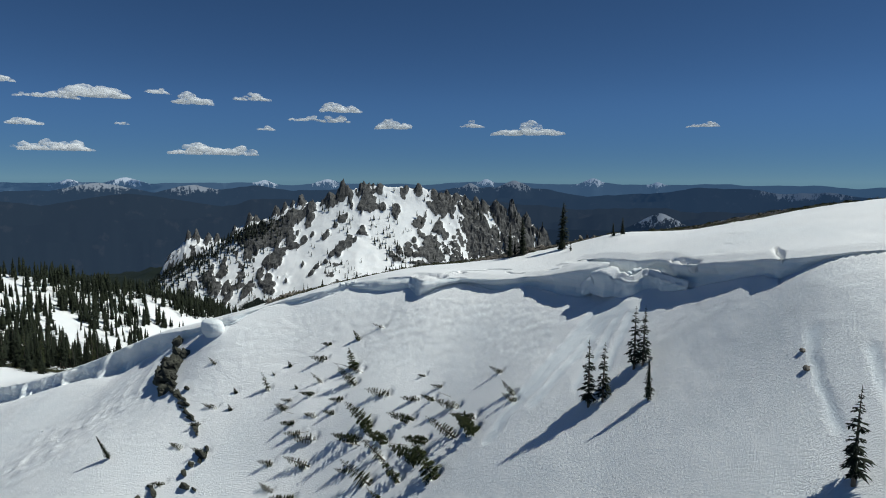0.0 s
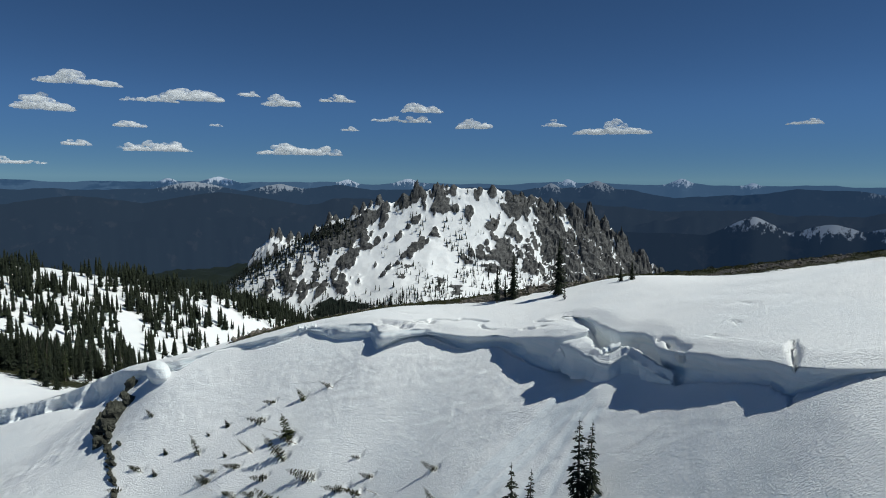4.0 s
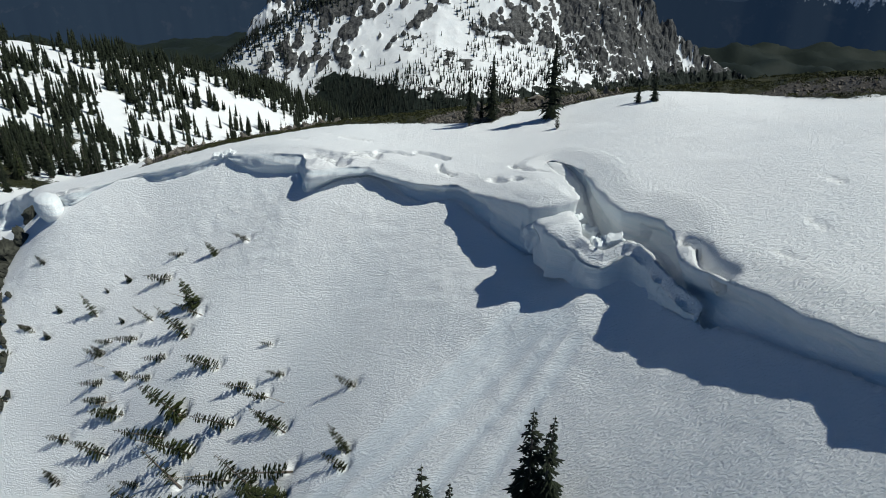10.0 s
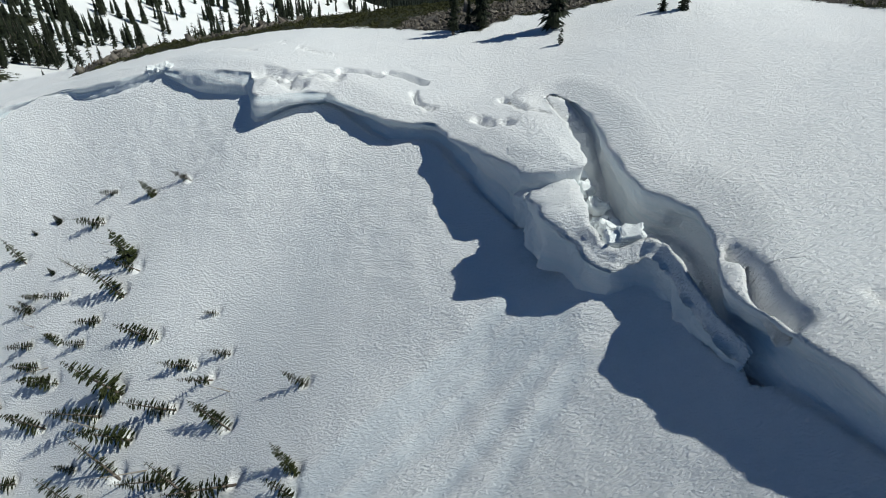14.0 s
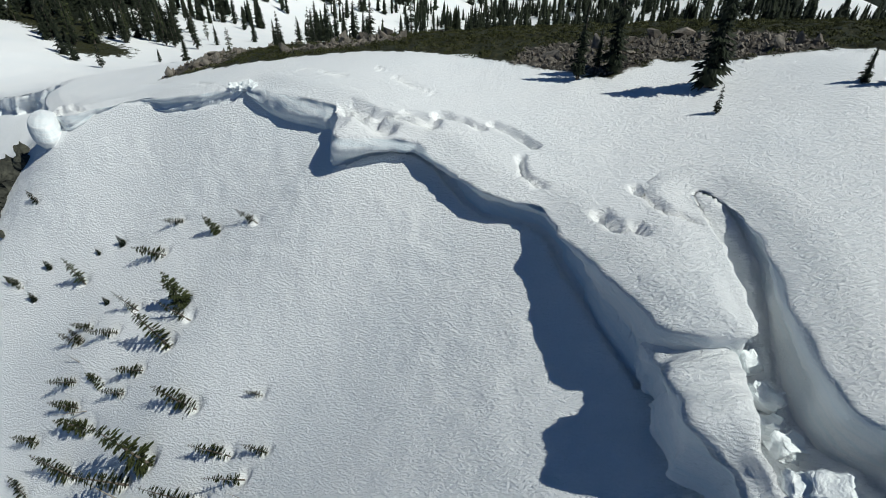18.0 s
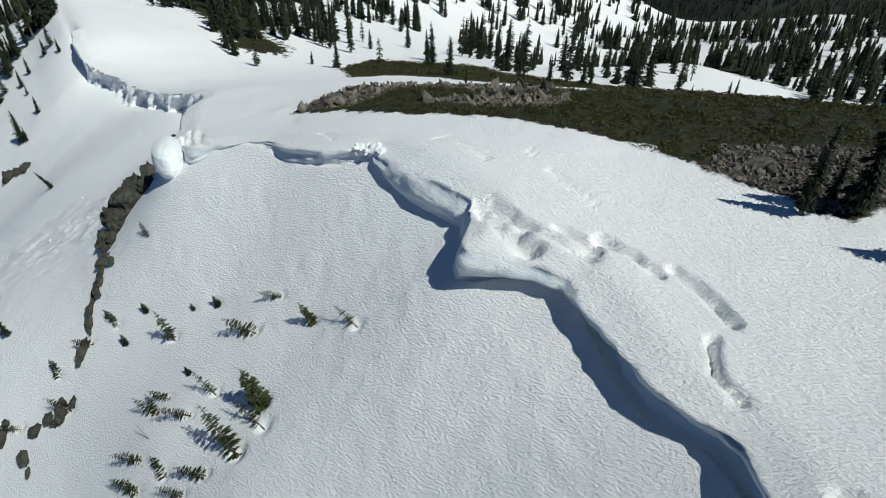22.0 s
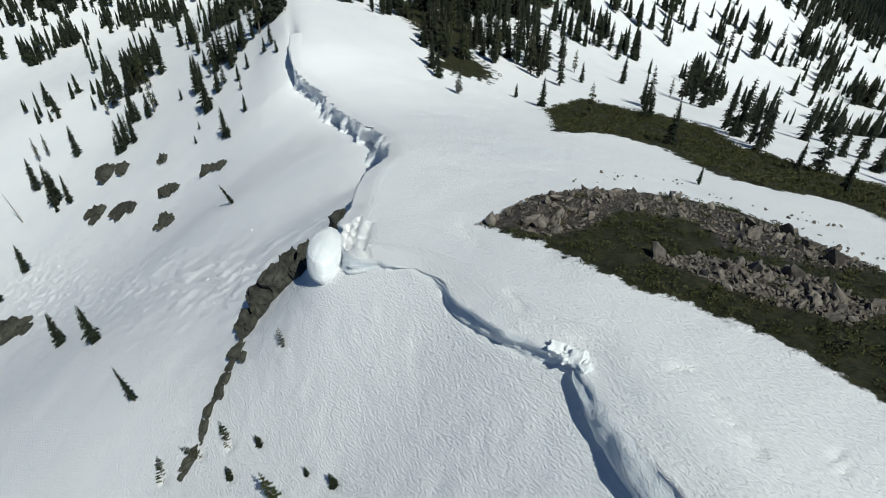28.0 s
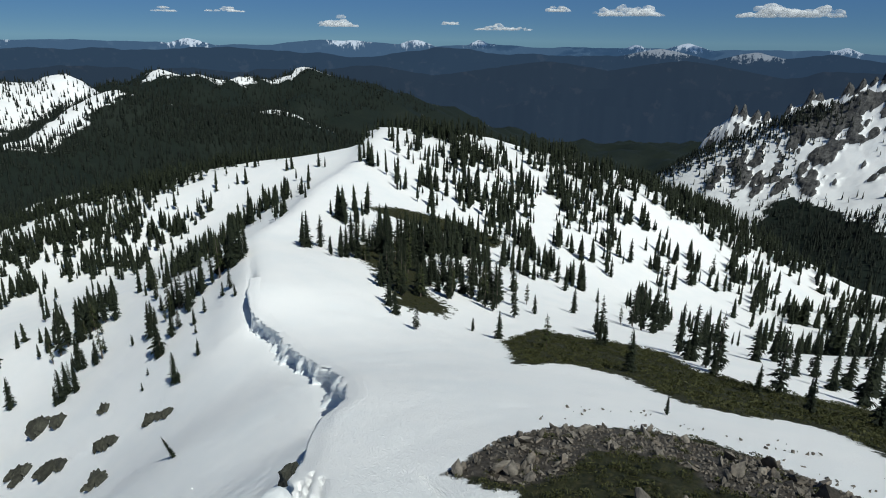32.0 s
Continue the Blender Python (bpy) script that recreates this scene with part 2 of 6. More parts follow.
# the farther the range, the more blue haze in its colour and emission
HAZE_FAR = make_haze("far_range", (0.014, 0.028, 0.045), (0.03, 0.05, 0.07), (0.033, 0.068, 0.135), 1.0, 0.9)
HAZE_MID = make_haze("hazed_range", (0.005, 0.012, 0.018), (0.018, 0.024, 0.03), (0.013, 0.029, 0.064), 1.0, 0.5)
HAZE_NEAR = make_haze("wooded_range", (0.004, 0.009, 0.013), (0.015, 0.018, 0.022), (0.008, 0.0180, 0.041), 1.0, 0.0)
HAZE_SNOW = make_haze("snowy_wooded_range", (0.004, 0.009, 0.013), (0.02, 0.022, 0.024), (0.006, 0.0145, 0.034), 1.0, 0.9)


def mesh_of(name, verts, faces, mat, smooth=True):
    me = bpy.data.meshes.new(name)
    me.from_pydata([tuple(v) for v in verts], [], [tuple(int(i) for i in f) for f in faces])
    for mt in (mat if isinstance(mat, (list, tuple)) else [mat]):
        me.materials.append(mt)
    me.polygons.foreach_set("use_smooth", np.full(len(me.polygons), smooth))
    me.update()
    return me


def part(name, data, parent, label=""):
    ob = new(name, data)
    ob.parent = parent
    return tagged(ob, label)


def rnd(x, y, seed=0.0, scale=1.0, octaves=4):
    """Smooth noise, about -1 to 1, for arrays."""
    return np.array([noise.fractal(Vector((a * scale, b * scale, seed)), 1.0, 2.0, octaves) for a, b in zip(np.ravel(x), np.ravel(y))]).reshape(np.shape(x))

# ---- the lie of the land: crest, bowl and flank lines, with the smooth sheets drawn through them ----
def sheet(lines, stiff=0.0):
    """A smooth surface z(x, y) through lines of (x, y, z)."""
    p = np.array([q for line in lines for q in line], float)
    xy, z = p[:, :2] / 100.0, p[:, 2]
    d = np.linalg.norm(xy[:, None] - xy[None], axis=-1)
    n = len(p)
    a = np.zeros((n + 3, n + 3))
    a[:n, :n] = d ** 2 * np.log(d + 1e-9) + stiff * np.eye(n)
    a[:n, n:] = np.c_[np.ones(n), xy]
    a[n:, :n] = a[:n, n:].T
    w = np.linalg.solve(a, np.r_[z, 0, 0, 0])

    def height(x, y):
        x, y = np.asarray(x, float), np.asarray(y, float)
        q = np.stack([x.ravel(), y.ravel()], 1) / 100.0
        out = np.empty(len(q))
        for k in range(0, len(q), 20000):
            c = q[k:k + 20000]
            r = np.linalg.norm(c[:, None] - xy[None], axis=-1)
            out[k:k + 20000] = (r ** 2 * np.log(r + 1e-9)) @ w[:n] + w[n] + c @ w[n + 1:]
        return out.reshape(x.shape)
    return height


# the steep bowl in front of the cornice
BOWL_TOP = [(62, 63, 37.4), (55, 68.5, 37.6), (49, 72.5, 37.5), (45, 74, 36.2), (41.5, 79, 33), (39.8, 81.4, 32.6), (37.7, 85.7, 31.6), (40.1, 83.4, 33.8), (34.8, 84.4, 29.2), (34, 98.2, 30.0), (29.5, 100.9, 28.8), (31.5, 95.1, 27.8), (27, 111, 27.8), (22.7, 110.6, 26.2), (22.3, 105.2, 25.4), (16.3, 122.6, 26.7), (7.9, 129.6, 25.9), (4.6, 125.5, 23.2), (-6.8, 131.1, 22.4), (-6.9, 135.0, 23.8), (-9.0, 136.9, 23.6), (-11.6, 138.0, 23.5), (-15.0, 139.8, 23.5), (-18.4, 141.6, 23.8), (-30.2, 141.0, 19.8), (-26.3, 141.0, 21.2), (-50, 138.5, 14.0)]
BOWL_MID = [(39, 65.1, 28), (33.2, 75.9, 25.3), (24, 98.7, 23.3), (20.3, 83.2, 17.3), (15.2, 91.9, 16.8), (10.2, 102, 16.5), (6.5, 115, 18.3), (-2.7, 112.5, 12.3), (-17.3, 128.2, 15), (-33, 138.2, 16.5)]
BOWL_LOW = [(11.5, 89.8, 13.2), (-3.8, 105, 8.1), (-13, 110, 7.4), (-31.7, 128.3, 9.3), (-27, 113.7, 3.6), (-24.6, 106.6, -3.0), (-42.4, 125.8, 4.2), (-39.8, 126, 5.4), (20, 40, 10)]
BOWL_FOOT = [(-60, 133, 2.4), (-66.8, 118.4, -6.9), (-92.6, 117, -19), (-103, 132.3, -21.5), (-118, 151, -20.6), (-137, 138.5, -38), (-169, 161, -41), (-217, 115.5, -76), (-262, 165, -64)]
FRONT_FAR = [(-40, 60, -32), (0, 0, -25), (60, -60, -8), (60, 20, 20), (50, 40, 26), (-120, 20, -75), (-80, 160, -0.5), (-100, 166, -8), (-118, 166, -16), (-140, 177, -22), (-166, 181, -26), (-200, 190, -31), (-258, 222, -33), (-302, 266, -38), (-356, 318, -39), (-420, 390, -40), (-547, 379, -52), (-536, 301, -70), (-310, 190, -64), (-420, 235, -90), (-330, 140, -80), (-300, 90, -95), (-552, 186, -94), (-470, 270, -92), (-640, 480, -82)]
front_sheet = sheet([BOWL_TOP, BOWL_MID, BOWL_LOW, BOWL_FOOT, FRONT_FAR], 0.002)

# the rounded top and the flank behind it
CREST = [(110, 50, 43.5), (80, 66, 42.5), (62, 72, 41), (51.6, 75.5, 40.1), (43.6, 80, 38.4), (37.6, 93, 36.1), (27.2, 123.8, 32.5), (17.8, 124, 29.5), (2.8, 131.3, 27.8), (-22, 143.8, 24.5), (-33.4, 141.7, 21.6), (-48, 140, 17.5), (-58.4, 146, 13.3), (-77.3, 164.8, 6.6), (-115, 172.5, -7.6), (-164, 187, -18)]
TOP = [(30.2, 108.6, 34.4), (32.6, 106.6, 34.8), (44, 96, 38.3), (47, 102.5, 39.5), (40.9, 112, 37.2), (52, 122, 38.9), (54.9, 141, 36.8), (40, 141, 36.4), (28.2, 136.5, 32.6), (28.9, 146, 32.9), (-10.6, 144.6, 26.9), (-41, 150.7, 18), (-41.4, 164, 17), (-39.7, 182, 11.5), (75, 110, 45)]
FLANK = [(-88, 271, -28.6), (-147, 237, -27.7), (-172, 204, -16), (-215, 242, -24.5), (60, 200, 22), (0, 230, 0), (80, 300, -30), (0, 400, -64), (150, 120, 44), (-31, 490, -94), (26, 476, -82), (-38, 669, -130), (-8, 774, -136), (32, 676, -114), (21, 569, -97), (80, 520, -74), (-51, 432, -72), (110, 640, -90)]
SPUR = [(-298, 424, -65), (-342, 463, -57), (-435, 579, -45), (-389, 633, -58), (-296, 683, -90), (-311, 560, -78), (-201, 621, -129), (-252, 238, -24.5), (-296, 284, -28), (-348, 334, -29), (-416, 412, -29), (-522, 504, -26), (-600, 565, -40), (-100, 450, -98), (-251, 753, -127), (-197, 772, -150), (-144, 754, -166), (-330, 790, -112)]
back = sheet([CREST, TOP, FLANK, SPUR], 0.002)

# the cornice edge, from the high end along the broken part and the slab to the far ridge
EDGE_HIGH = [(170, -20), (110, 46), (80, 64), (62, 71), (53.8, 75.0), (48.5, 77.6), (45.4, 79.2), (43.7, 80.8), (43.2, 83.2), (41.6, 86.0), (40.4, 88.2), (39.5, 90.4), (38.3, 92.2), (37.4, 93.9), (36.5, 95.3)]
EDGE_CRACK = [(35.8, 96.6), (36.3, 99.5), (36.3, 101.5), (35.6, 103.6), (34.4, 105.2), (33.0, 106.3), (32.2, 107.8), (31.7, 110.5), (31.2, 114.8), (30.7, 118.5), (29.6, 121.8), (28.3, 124.2), (27.2, 125.6), (26.9, 124.5), (27.7, 121.7), (28.7, 118.4), (29.4, 114.6), (29.9, 111.6), (29.9, 110.0), (29.0, 109.8), (27.4, 110.0), (25.6, 110.6)]
EDGE_BOWL = [(24.3, 112.4), (22.6, 115.0), (20.7, 118.0), (19.2, 120.0), (17.6, 122.8), (16.0, 124.1), (14.2, 124.6), (12.0, 125.5), (9.8, 127.2), (8.0, 129.1), (6.1, 130.9), (4.0, 132.3), (1.3, 132.9), (-1.3, 132.6), (-3.2, 131.9), (-4.6, 132.1), (-5.4, 134.2), (-6.8, 137.4), (-9.8, 138.5), (-11.7, 138.9), (-14.9, 140.0), (-18.2, 141.9), (-21.0, 143.3)]
EDGE_LOW = [(-22.6, 142.4), (-24.5, 141.9), (-27.0, 141.7), (-30.2, 141.9), (-33.4, 142.4), (-36.4, 143.2), (-40.5, 143.2), (-44.0, 141.8), (-47.5, 139.9), (-52.0, 141.6), (-57.8, 145.0), (-61.0, 148.1), (-66.5, 152.2), (-71.5, 157.1), (-75.3, 163.2)]
EDGE_FAR = [(-80, 166.2), (-89, 171.8), (-100, 177.2), (-112, 181.2), (-121.4, 183.4), (-132.4, 185.7), (-141, 188), (-148.8, 190), (-157.7, 191.4), (-166, 191), (-176, 195), (-187, 201), (-252, 231), (-296, 277), (-348, 327), (-416, 405), (-522, 497), (-620, 565)]
EDGE = np.array(EDGE_HIGH + EDGE_CRACK + EDGE_BOWL + EDGE_LOW + EDGE_FAR, float)
FRONT_AREA = np.r_[EDGE, [(-900, 700), (-900, -400), (170, -400)]]


def inside(poly, x, y):
    hit = np.zeros(np.shape(x), bool)
    for (ax, ay), (bx, by) in zip(poly, np.roll(poly, -1, 0)):
        cross = (ay > y) != (by > y)
        hit ^= cross & (x < (bx - ax) * (y - ay) / (by - ay + 1e-12) + ax)
    return hit


def from_line(line, x, y):
    best = np.full(np.shape(x), 1e9)
    for a, b in zip(line[:-1], line[1:]):
        d = b - a
        t = np.clip(((x - a[0]) * d[0] + (y - a[1]) * d[1]) / (d @ d), 0, 1)
        best = np.minimum(best, np.hypot(x - a[0] - t * d[0], y - a[1] - t * d[1]))
    return best


def soft(a, b, v):
    t = np.clip((v - a) / (b - a), 0, 1)
    return t * t * (3 - 2 * t)


def front(x, y):
    """The bowl, scoured out under the far cornice."""
    x, y = np.asarray(x, float), np.asarray(y, float)
    return front_sheet(x, y) - 2.2 * np.exp(-from_line(EDGE, x, y) / 5.0) * soft(-66, -76, x) * soft(-225, -165, x) - 3.4 * np.exp(-from_line(EDGE, x, y) / 9.0) * soft(-78, -90, x) * soft(-172, -156, x)


# the rocky peak: its crest from west to east as (x, height)
CREST_X = [-1000, -760, -660, -570, -470, -345, -252, -200, -110, -50, 40, 110, 190, 250, 310, 400, 470, 700]
CREST_Z = [-330, -250, -172, -116, -70, -22, 20, 34, 36, 28, 14, -2, -32, -75, -130, -190, -230, -330]


def peak(x, y):
    top = np.interp(x, CREST_X, CREST_Z)
    mid = 1610 + 0.18 * (x + 252) - 0.00025 * (x + 252) ** 2
    d = mid - y
    fall = np.where(d > 0, 215 * (1 - np.exp(-d / 150)) + 0.16 * d, 0.9 * -d)
    return top - fall


# far wooded hills: crest lines as (x, y, height), and how fast they fall
NEAR_HILL = [(-900, 215, -150), (-995, 270, -95), (-1050, 306, -87), (-1100, 360, -68), (-1141, 443, -47), (-1146, 494, -57), (-1147, 551, -60), (-1129, 645, -73), (-1111, 682, -99), (-1087, 728, -123), (-1066, 781, -127), (-1000, 900, -190)]
SNOW_HILL = [(-1400, 80, -110), (-1454, 195, -76), (-1498, 279, -44), (-1538, 359, -32), (-1557, 423, -36), (-1567, 473, -56), (-1555, 521, -87), (-1540, 640, -150)]
FAR_HILL = [(-2243, 655, -123), (-2156, 785, -75), (-2129, 867, -48), (-2094, 958, -61), (-2046, 1068, -86), (-2051, 1173, -81), (-2025, 1322, -47), (-1967, 1414, -84), (-1875, 1544, -169), (-1700, 1700, -230)]
KNOBS = [(-770, 262, -110), (-800, 300, -118)], [(-720, 640, -175), (-900, 700, -190)]
RIDGES = [(NEAR_HILL, 0.34), (SNOW_HILL, 0.36), (FAR_HILL, 0.32), (KNOBS[0], 0.45), (KNOBS[1], 0.3)]


def ridge_height(line, fall, x, y):
    best = np.full(np.shape(x), -1e9)
    for a, b in zip(line[:-1], line[1:]):
        dx, dy = b[0] - a[0], b[1] - a[1]
        t = np.clip(((x - a[0]) * dx + (y - a[1]) * dy) / (dx * dx + dy * dy), 0, 1)
        d = np.hypot(x - a[0] - t * dx, y - a[1] - t * dy)
        best = np.maximum(best, a[2] + t * (b[2] - a[2]) - fall * (np.sqrt(d * d + 900) - 30))
    return best


def distance_land(x, y):
    z = -335 + 25 * np.sin(x / 310 + 1) * np.cos(y / 270)
    for line, fall in RIDGES:
        z = np.maximum(z, ridge_height(line, fall, x, y))
    far = np.hypot(x, y - 100)
    return z - 260 * soft(2600, 4300, far)


def land(x, y):
    zb, zf = back(x, y), front(x, y)
    d = from_line(EDGE, x, y)
    ahead = inside(FRONT_AREA, x, y)
    near = np.where(ahead | (d < np.where(((x > 22) & (y > 106) & (y < 126)) | ((np.abs(x + 5) < 4) & (y > 129) & (y < 139)), 1.0, 2.0)), np.where(d < 40, np.minimum(zf, zb - 0.5 * soft(40, 0, d)), zf), zb)
    # past the last cornice the crest is only rounded
    side = np.where(ahead, d, -d)
    w = soft(-14, 14, side)
    near = near + soft(-170, -205, x) * (zb * (1 - w) + zf * w - near)
    ox = np.maximum(np.maximum(-600 - x, x - 140), 0)
    oy = np.maximum(np.maximum(y - 790, -40 - y), 0)
    w = soft(0, 260, np.hypot(ox, oy))
    return near * (1 - w) + distance_land(x, y) * w


HEATH_NEAR = np.array([(-43, 154), (-36, 154.5), (-28, 153), (-14, 154.5), (3, 152.5), (11, 149.3), (19, 145.5), (23, 150), (30, 148), (37, 149.5), (45, 147.5), (55, 142), (60, 131), (75, 129), (120, 120), (130, 215), (60, 225), (10, 225), (-8, 215), (-12, 198), (-12, 178), (-16, 175), (-20, 180), (-25, 184), (-32, 186), (-39, 184), (-44, 174), (-45, 163)])

# cracks in the snow on top: lines with (depth, width); the south side of each stands proud, the north side is cut
CRACKS = [([(-6.2, 137.0), (-4.0, 135.8), (-1.6, 135.0), (0.6, 133.9)], 1.6, 1.0), ([(-5.2, 137.6), (-1.6, 136.3), (1.6, 135.4), (4.6, 134.6)], 1.1, 0.5), ([(0.8, 136.7), (3.0, 136.2), (4.8, 135.4)], 0.8, 0.4)]
CRACKS += [([(4.4, 136.9), (7.0, 136.2), (9.4, 134.7)], 1.0, 0.55), ([(9.9, 135.7), (12.2, 134.4), (14.6, 132.3)], 0.8, 0.4), ([(13.8, 130.4), (14.6, 128.0), (16.4, 126.2)], 1.1, 0.4)]
CRACKS += [([(21.1, 122.2), (22.7, 120.0)], 0.9, 0.5), ([(23.6, 120.5), (24.1, 119.5)], 0.7, 0.4), ([(23.0, 125.8), (24.4, 123.6), (25.6, 121.8)], 1.0, 0.5), ([(25.8, 121.9), (27.3, 120.9)], 0.7, 0.35)]
CRACKS += [([(36.6, 98.9), (37.3, 97.6), (37.5, 96.0), (37.8, 94.6), (38.2, 93.4)], 1.6, 0.6), ([(43.6, 79.6), (44.6, 81.6), (46.2, 86.4)], 1.2, 0.3)]
CRACKS += [([(-49.5, 140.4), (-52.4, 142.3), (-55.5, 144.7)], 1.1, 0.5), ([(-49.5, 141.3), (-52.5, 143.5), (-56.1, 146.4)], 0.8, 0.4), ([(-45.8, 141.2), (-48.4, 142.2), (-51.0, 144.2), (-53.6, 146.1)], 0.6, 0.35), ([(-50.6, 143.0), (-51.8, 142.4)], 0.6, 0.3)]
for dent in ([(-12.9, 145.7), (-11.6, 144.8), (-8.7, 143.6)], [(-45.8, 152.7), (-42.0, 151.4), (-39.0, 149.9)], [(-30.6, 145.5), (-27.1, 143.9)], [(46.9, 103.7), (47.5, 101.8)], [(-3.0, 144.0), (0.0, 142.1), (2.4, 141.1)], [(44.1, 97.4), (44.4, 95.8)], [(41.3, 94.2), (41.8, 92.7)], [(-16.0, 146.2), (-14.8, 147.2)], [(-6.3, 146.6), (-5.4, 146.0)]):
    CRACKS.append((dent, 0.35, 0.26))


def crack_cut(x, y):
    """How far the cracks cut the snow down: sharp to the north, sloping to the south."""
    cut = np.zeros(np.shape(x))
    near_top = (x > -62) & (x < 50) & (y > 78) & (y < 155)
    if not near_top.any():
        return cut
    px, py = x[near_top], y[near_top]
    most = np.zeros(px.shape)
    ragged = 0.3 * np.sin(0.9 * px + 0.7 * py) + 0.15 * np.sin(2.3 * px - 1.7 * py)
    for line, deep, wide in CRACKS:
        d = from_line(np.array(line, float), px, py) + wide * ragged
        most = np.maximum(most, deep * soft(1.15 * wide, 0.15 * wide, d))
    cut[near_top] = most
    return cut


def graded(spans, lo, hi, grow):
    """Grid lines from lo to hi: even ones within the spans (from, to, step), wider and wider outside."""
    mid = [v for a, b, step in spans for v in np.arange(a, b - 1e-6, step)] + [spans[-1][1]]
    up, step = [], spans[-1][2]
    while (up or mid)[-1] < hi:
        step = min(step * grow, 45)
        up.append((up or mid)[-1] + step)
    down, step = [], spans[0][2]
    while (down or [mid[0]])[-1] > lo:
        step = min(step * grow, 45)
        down.append((down or [mid[0]])[-1] - step)
    return np.array(down[::-1] + mid + up)


gx = graded([(-180, -80, 0.9), (-80, -24, 0.5), (-24, -8, 0.32), (-8, 18, 0.22), (18, 50, 0.28), (50, 62, 0.5)], -4300, 4000, 1.028)
gy = graded([(62, 78, 0.5), (78, 124, 0.3), (124, 139, 0.22), (139, 176, 0.5), (176, 206, 0.9)], -700, 4700, 1.026)
GX, GY = np.meshgrid(gx, gy)
GZ = land(GX, GY)
FARNESS = np.hypot(GX, GY - 100)
ROUGH = np.zeros_like(GZ)
pick = FARNESS > 250
ROUGH[pick] = rnd(GX[pick], GY[pick], 3.0, 0.006, 7)
GZ = GZ + ROUGH * (12 * soft(450, 900, FARNESS) + 30 * soft(900, 1600, FARNESS))
near_noise = np.zeros_like(GZ)
pick = FARNESS <= 420
near_noise[pick] = rnd(GX[pick], GY[pick], 5.0, 0.09, 4)
to_edge = from_line(EDGE, GX, GY)
crumbs = np.zeros_like(GZ)
pick = (FARNESS <= 130) & (to_edge < 26)
crumbs[pick] = rnd(GX[pick] + 0.5 * GY[pick], GY[pick], 17.0, 0.55, 3)
GZ = GZ + 0.2 * near_noise * soft(3.0, 10, to_edge) + 0.12 * crumbs * soft(26, 6, to_edge) * soft(2.4, 4, to_edge) * np.where(inside(FRONT_AREA, GX, GY), 1.0, 0.15)
GZ = GZ - crack_cut(GX, GY)
# a little lower beside the cornice, whose top lies over it
GZ = GZ - np.where(inside(FRONT_AREA, GX, GY), 0.0, 0.12 * soft(3.4, 2.6, to_edge) + 0.5 * soft(2.6, 0.0, to_edge))
GZ = GZ + 1.5 * soft(46, 70, GX) * soft(-3, 6, np.where(inside(HEATH_NEAR, GX, GY), 1, -1) * np.minimum(from_line(np.r_[HEATH_NEAR, HEATH_NEAR[:1]], GX, GY), 20))
# rough avalanche debris on the slope below the ridge
band = np.exp(-(from_line(np.array([(-72, 143), (-100, 130), (-150, 112), (-200, 104)], float), GX, GY) / 13) ** 2)
pick = (band > 0.05) & inside(FRONT_AREA, GX, GY)
lumps = np.zeros_like(GZ)
lumps[pick] = rnd(GX[pick], GY[pick], 27.0, 0.4, 4)
GZ = GZ + band * (0.3 * lumps + 0.4 * np.maximum(0, lumps - 0.1))
# slide tracks run down the bowl below the broken cornice
glaze = np.zeros_like(GZ)
pick = (GX > -20) & (GX < 60) & (GY > 20) & (GY < 112) & inside(FRONT_AREA, GX, GY)
for a, b, c, wide in (((27.0, 101.5), (7.5, 89.5), 0.16, 1.0), ((25.5, 103.0), (12.0, 93.6), 0.14, 0.9), ((28.4, 100.6), (14.0, 90.6), 0.18, 1.1), ((29.0, 99.0), (19.6, 88.4), 0.14, 0.9), ((29.8, 97.0), (23.5, 87.5), 0.12, 0.8), ((24.0, 101.0), (9.0, 91.0), 0.1, 0.5), ((41.5, 69.0), (37.0, 57.0), 0.22, 0.7), ((45.0, 63.0), (38.0, 48.0), 0.22, 0.7)):
    d = from_line(np.array([a, b], float), GX[pick] + 1.2 * near_noise[pick], GY[pick])
    streak = soft(1.35 * wide, 0.2 * wide, d)
    GZ[pick] -= 0.6 * c * streak
    glaze[pick] = np.maximum(glaze[pick], streak)
# young firs lie bent in the bowl, each in its melted hollow: (x, y, length, lean from upright)
BENT_UPPER = [(-34.9, 124.1, 3.6, 20), (-34.6, 127.1, 1.0, 60), (-31.4, 128.1, 1.6, 45), (-23.1, 129.7, 1.9, 75), (-17, 127.9, 2.2, 30), (-11.7, 127.8, 2.4, 70), (-23.5, 126.2, 3.0, 72), (-23.3, 120.3, 2.8, 45), (-16.9, 120.6, 3.9, 15), (-16.3, 116.6, 4.6, 40), (-15.2, 119, 3.4, 70), (-24.6, 118, 2.6, 70), (-30, 117.2, 2.2, 50), (-29, 118.7, 2.0, 75), (-28.6, 121.2, 1.2, 45), (-18.4, 114.5, 2.4, 78), (-23.2, 113.3, 2.2, 80), (-19.8, 112.6, 2.0, 70), (-27.5, 113.5, 2.4, 75), (-42.2, 125.7, 1.5, 40)]
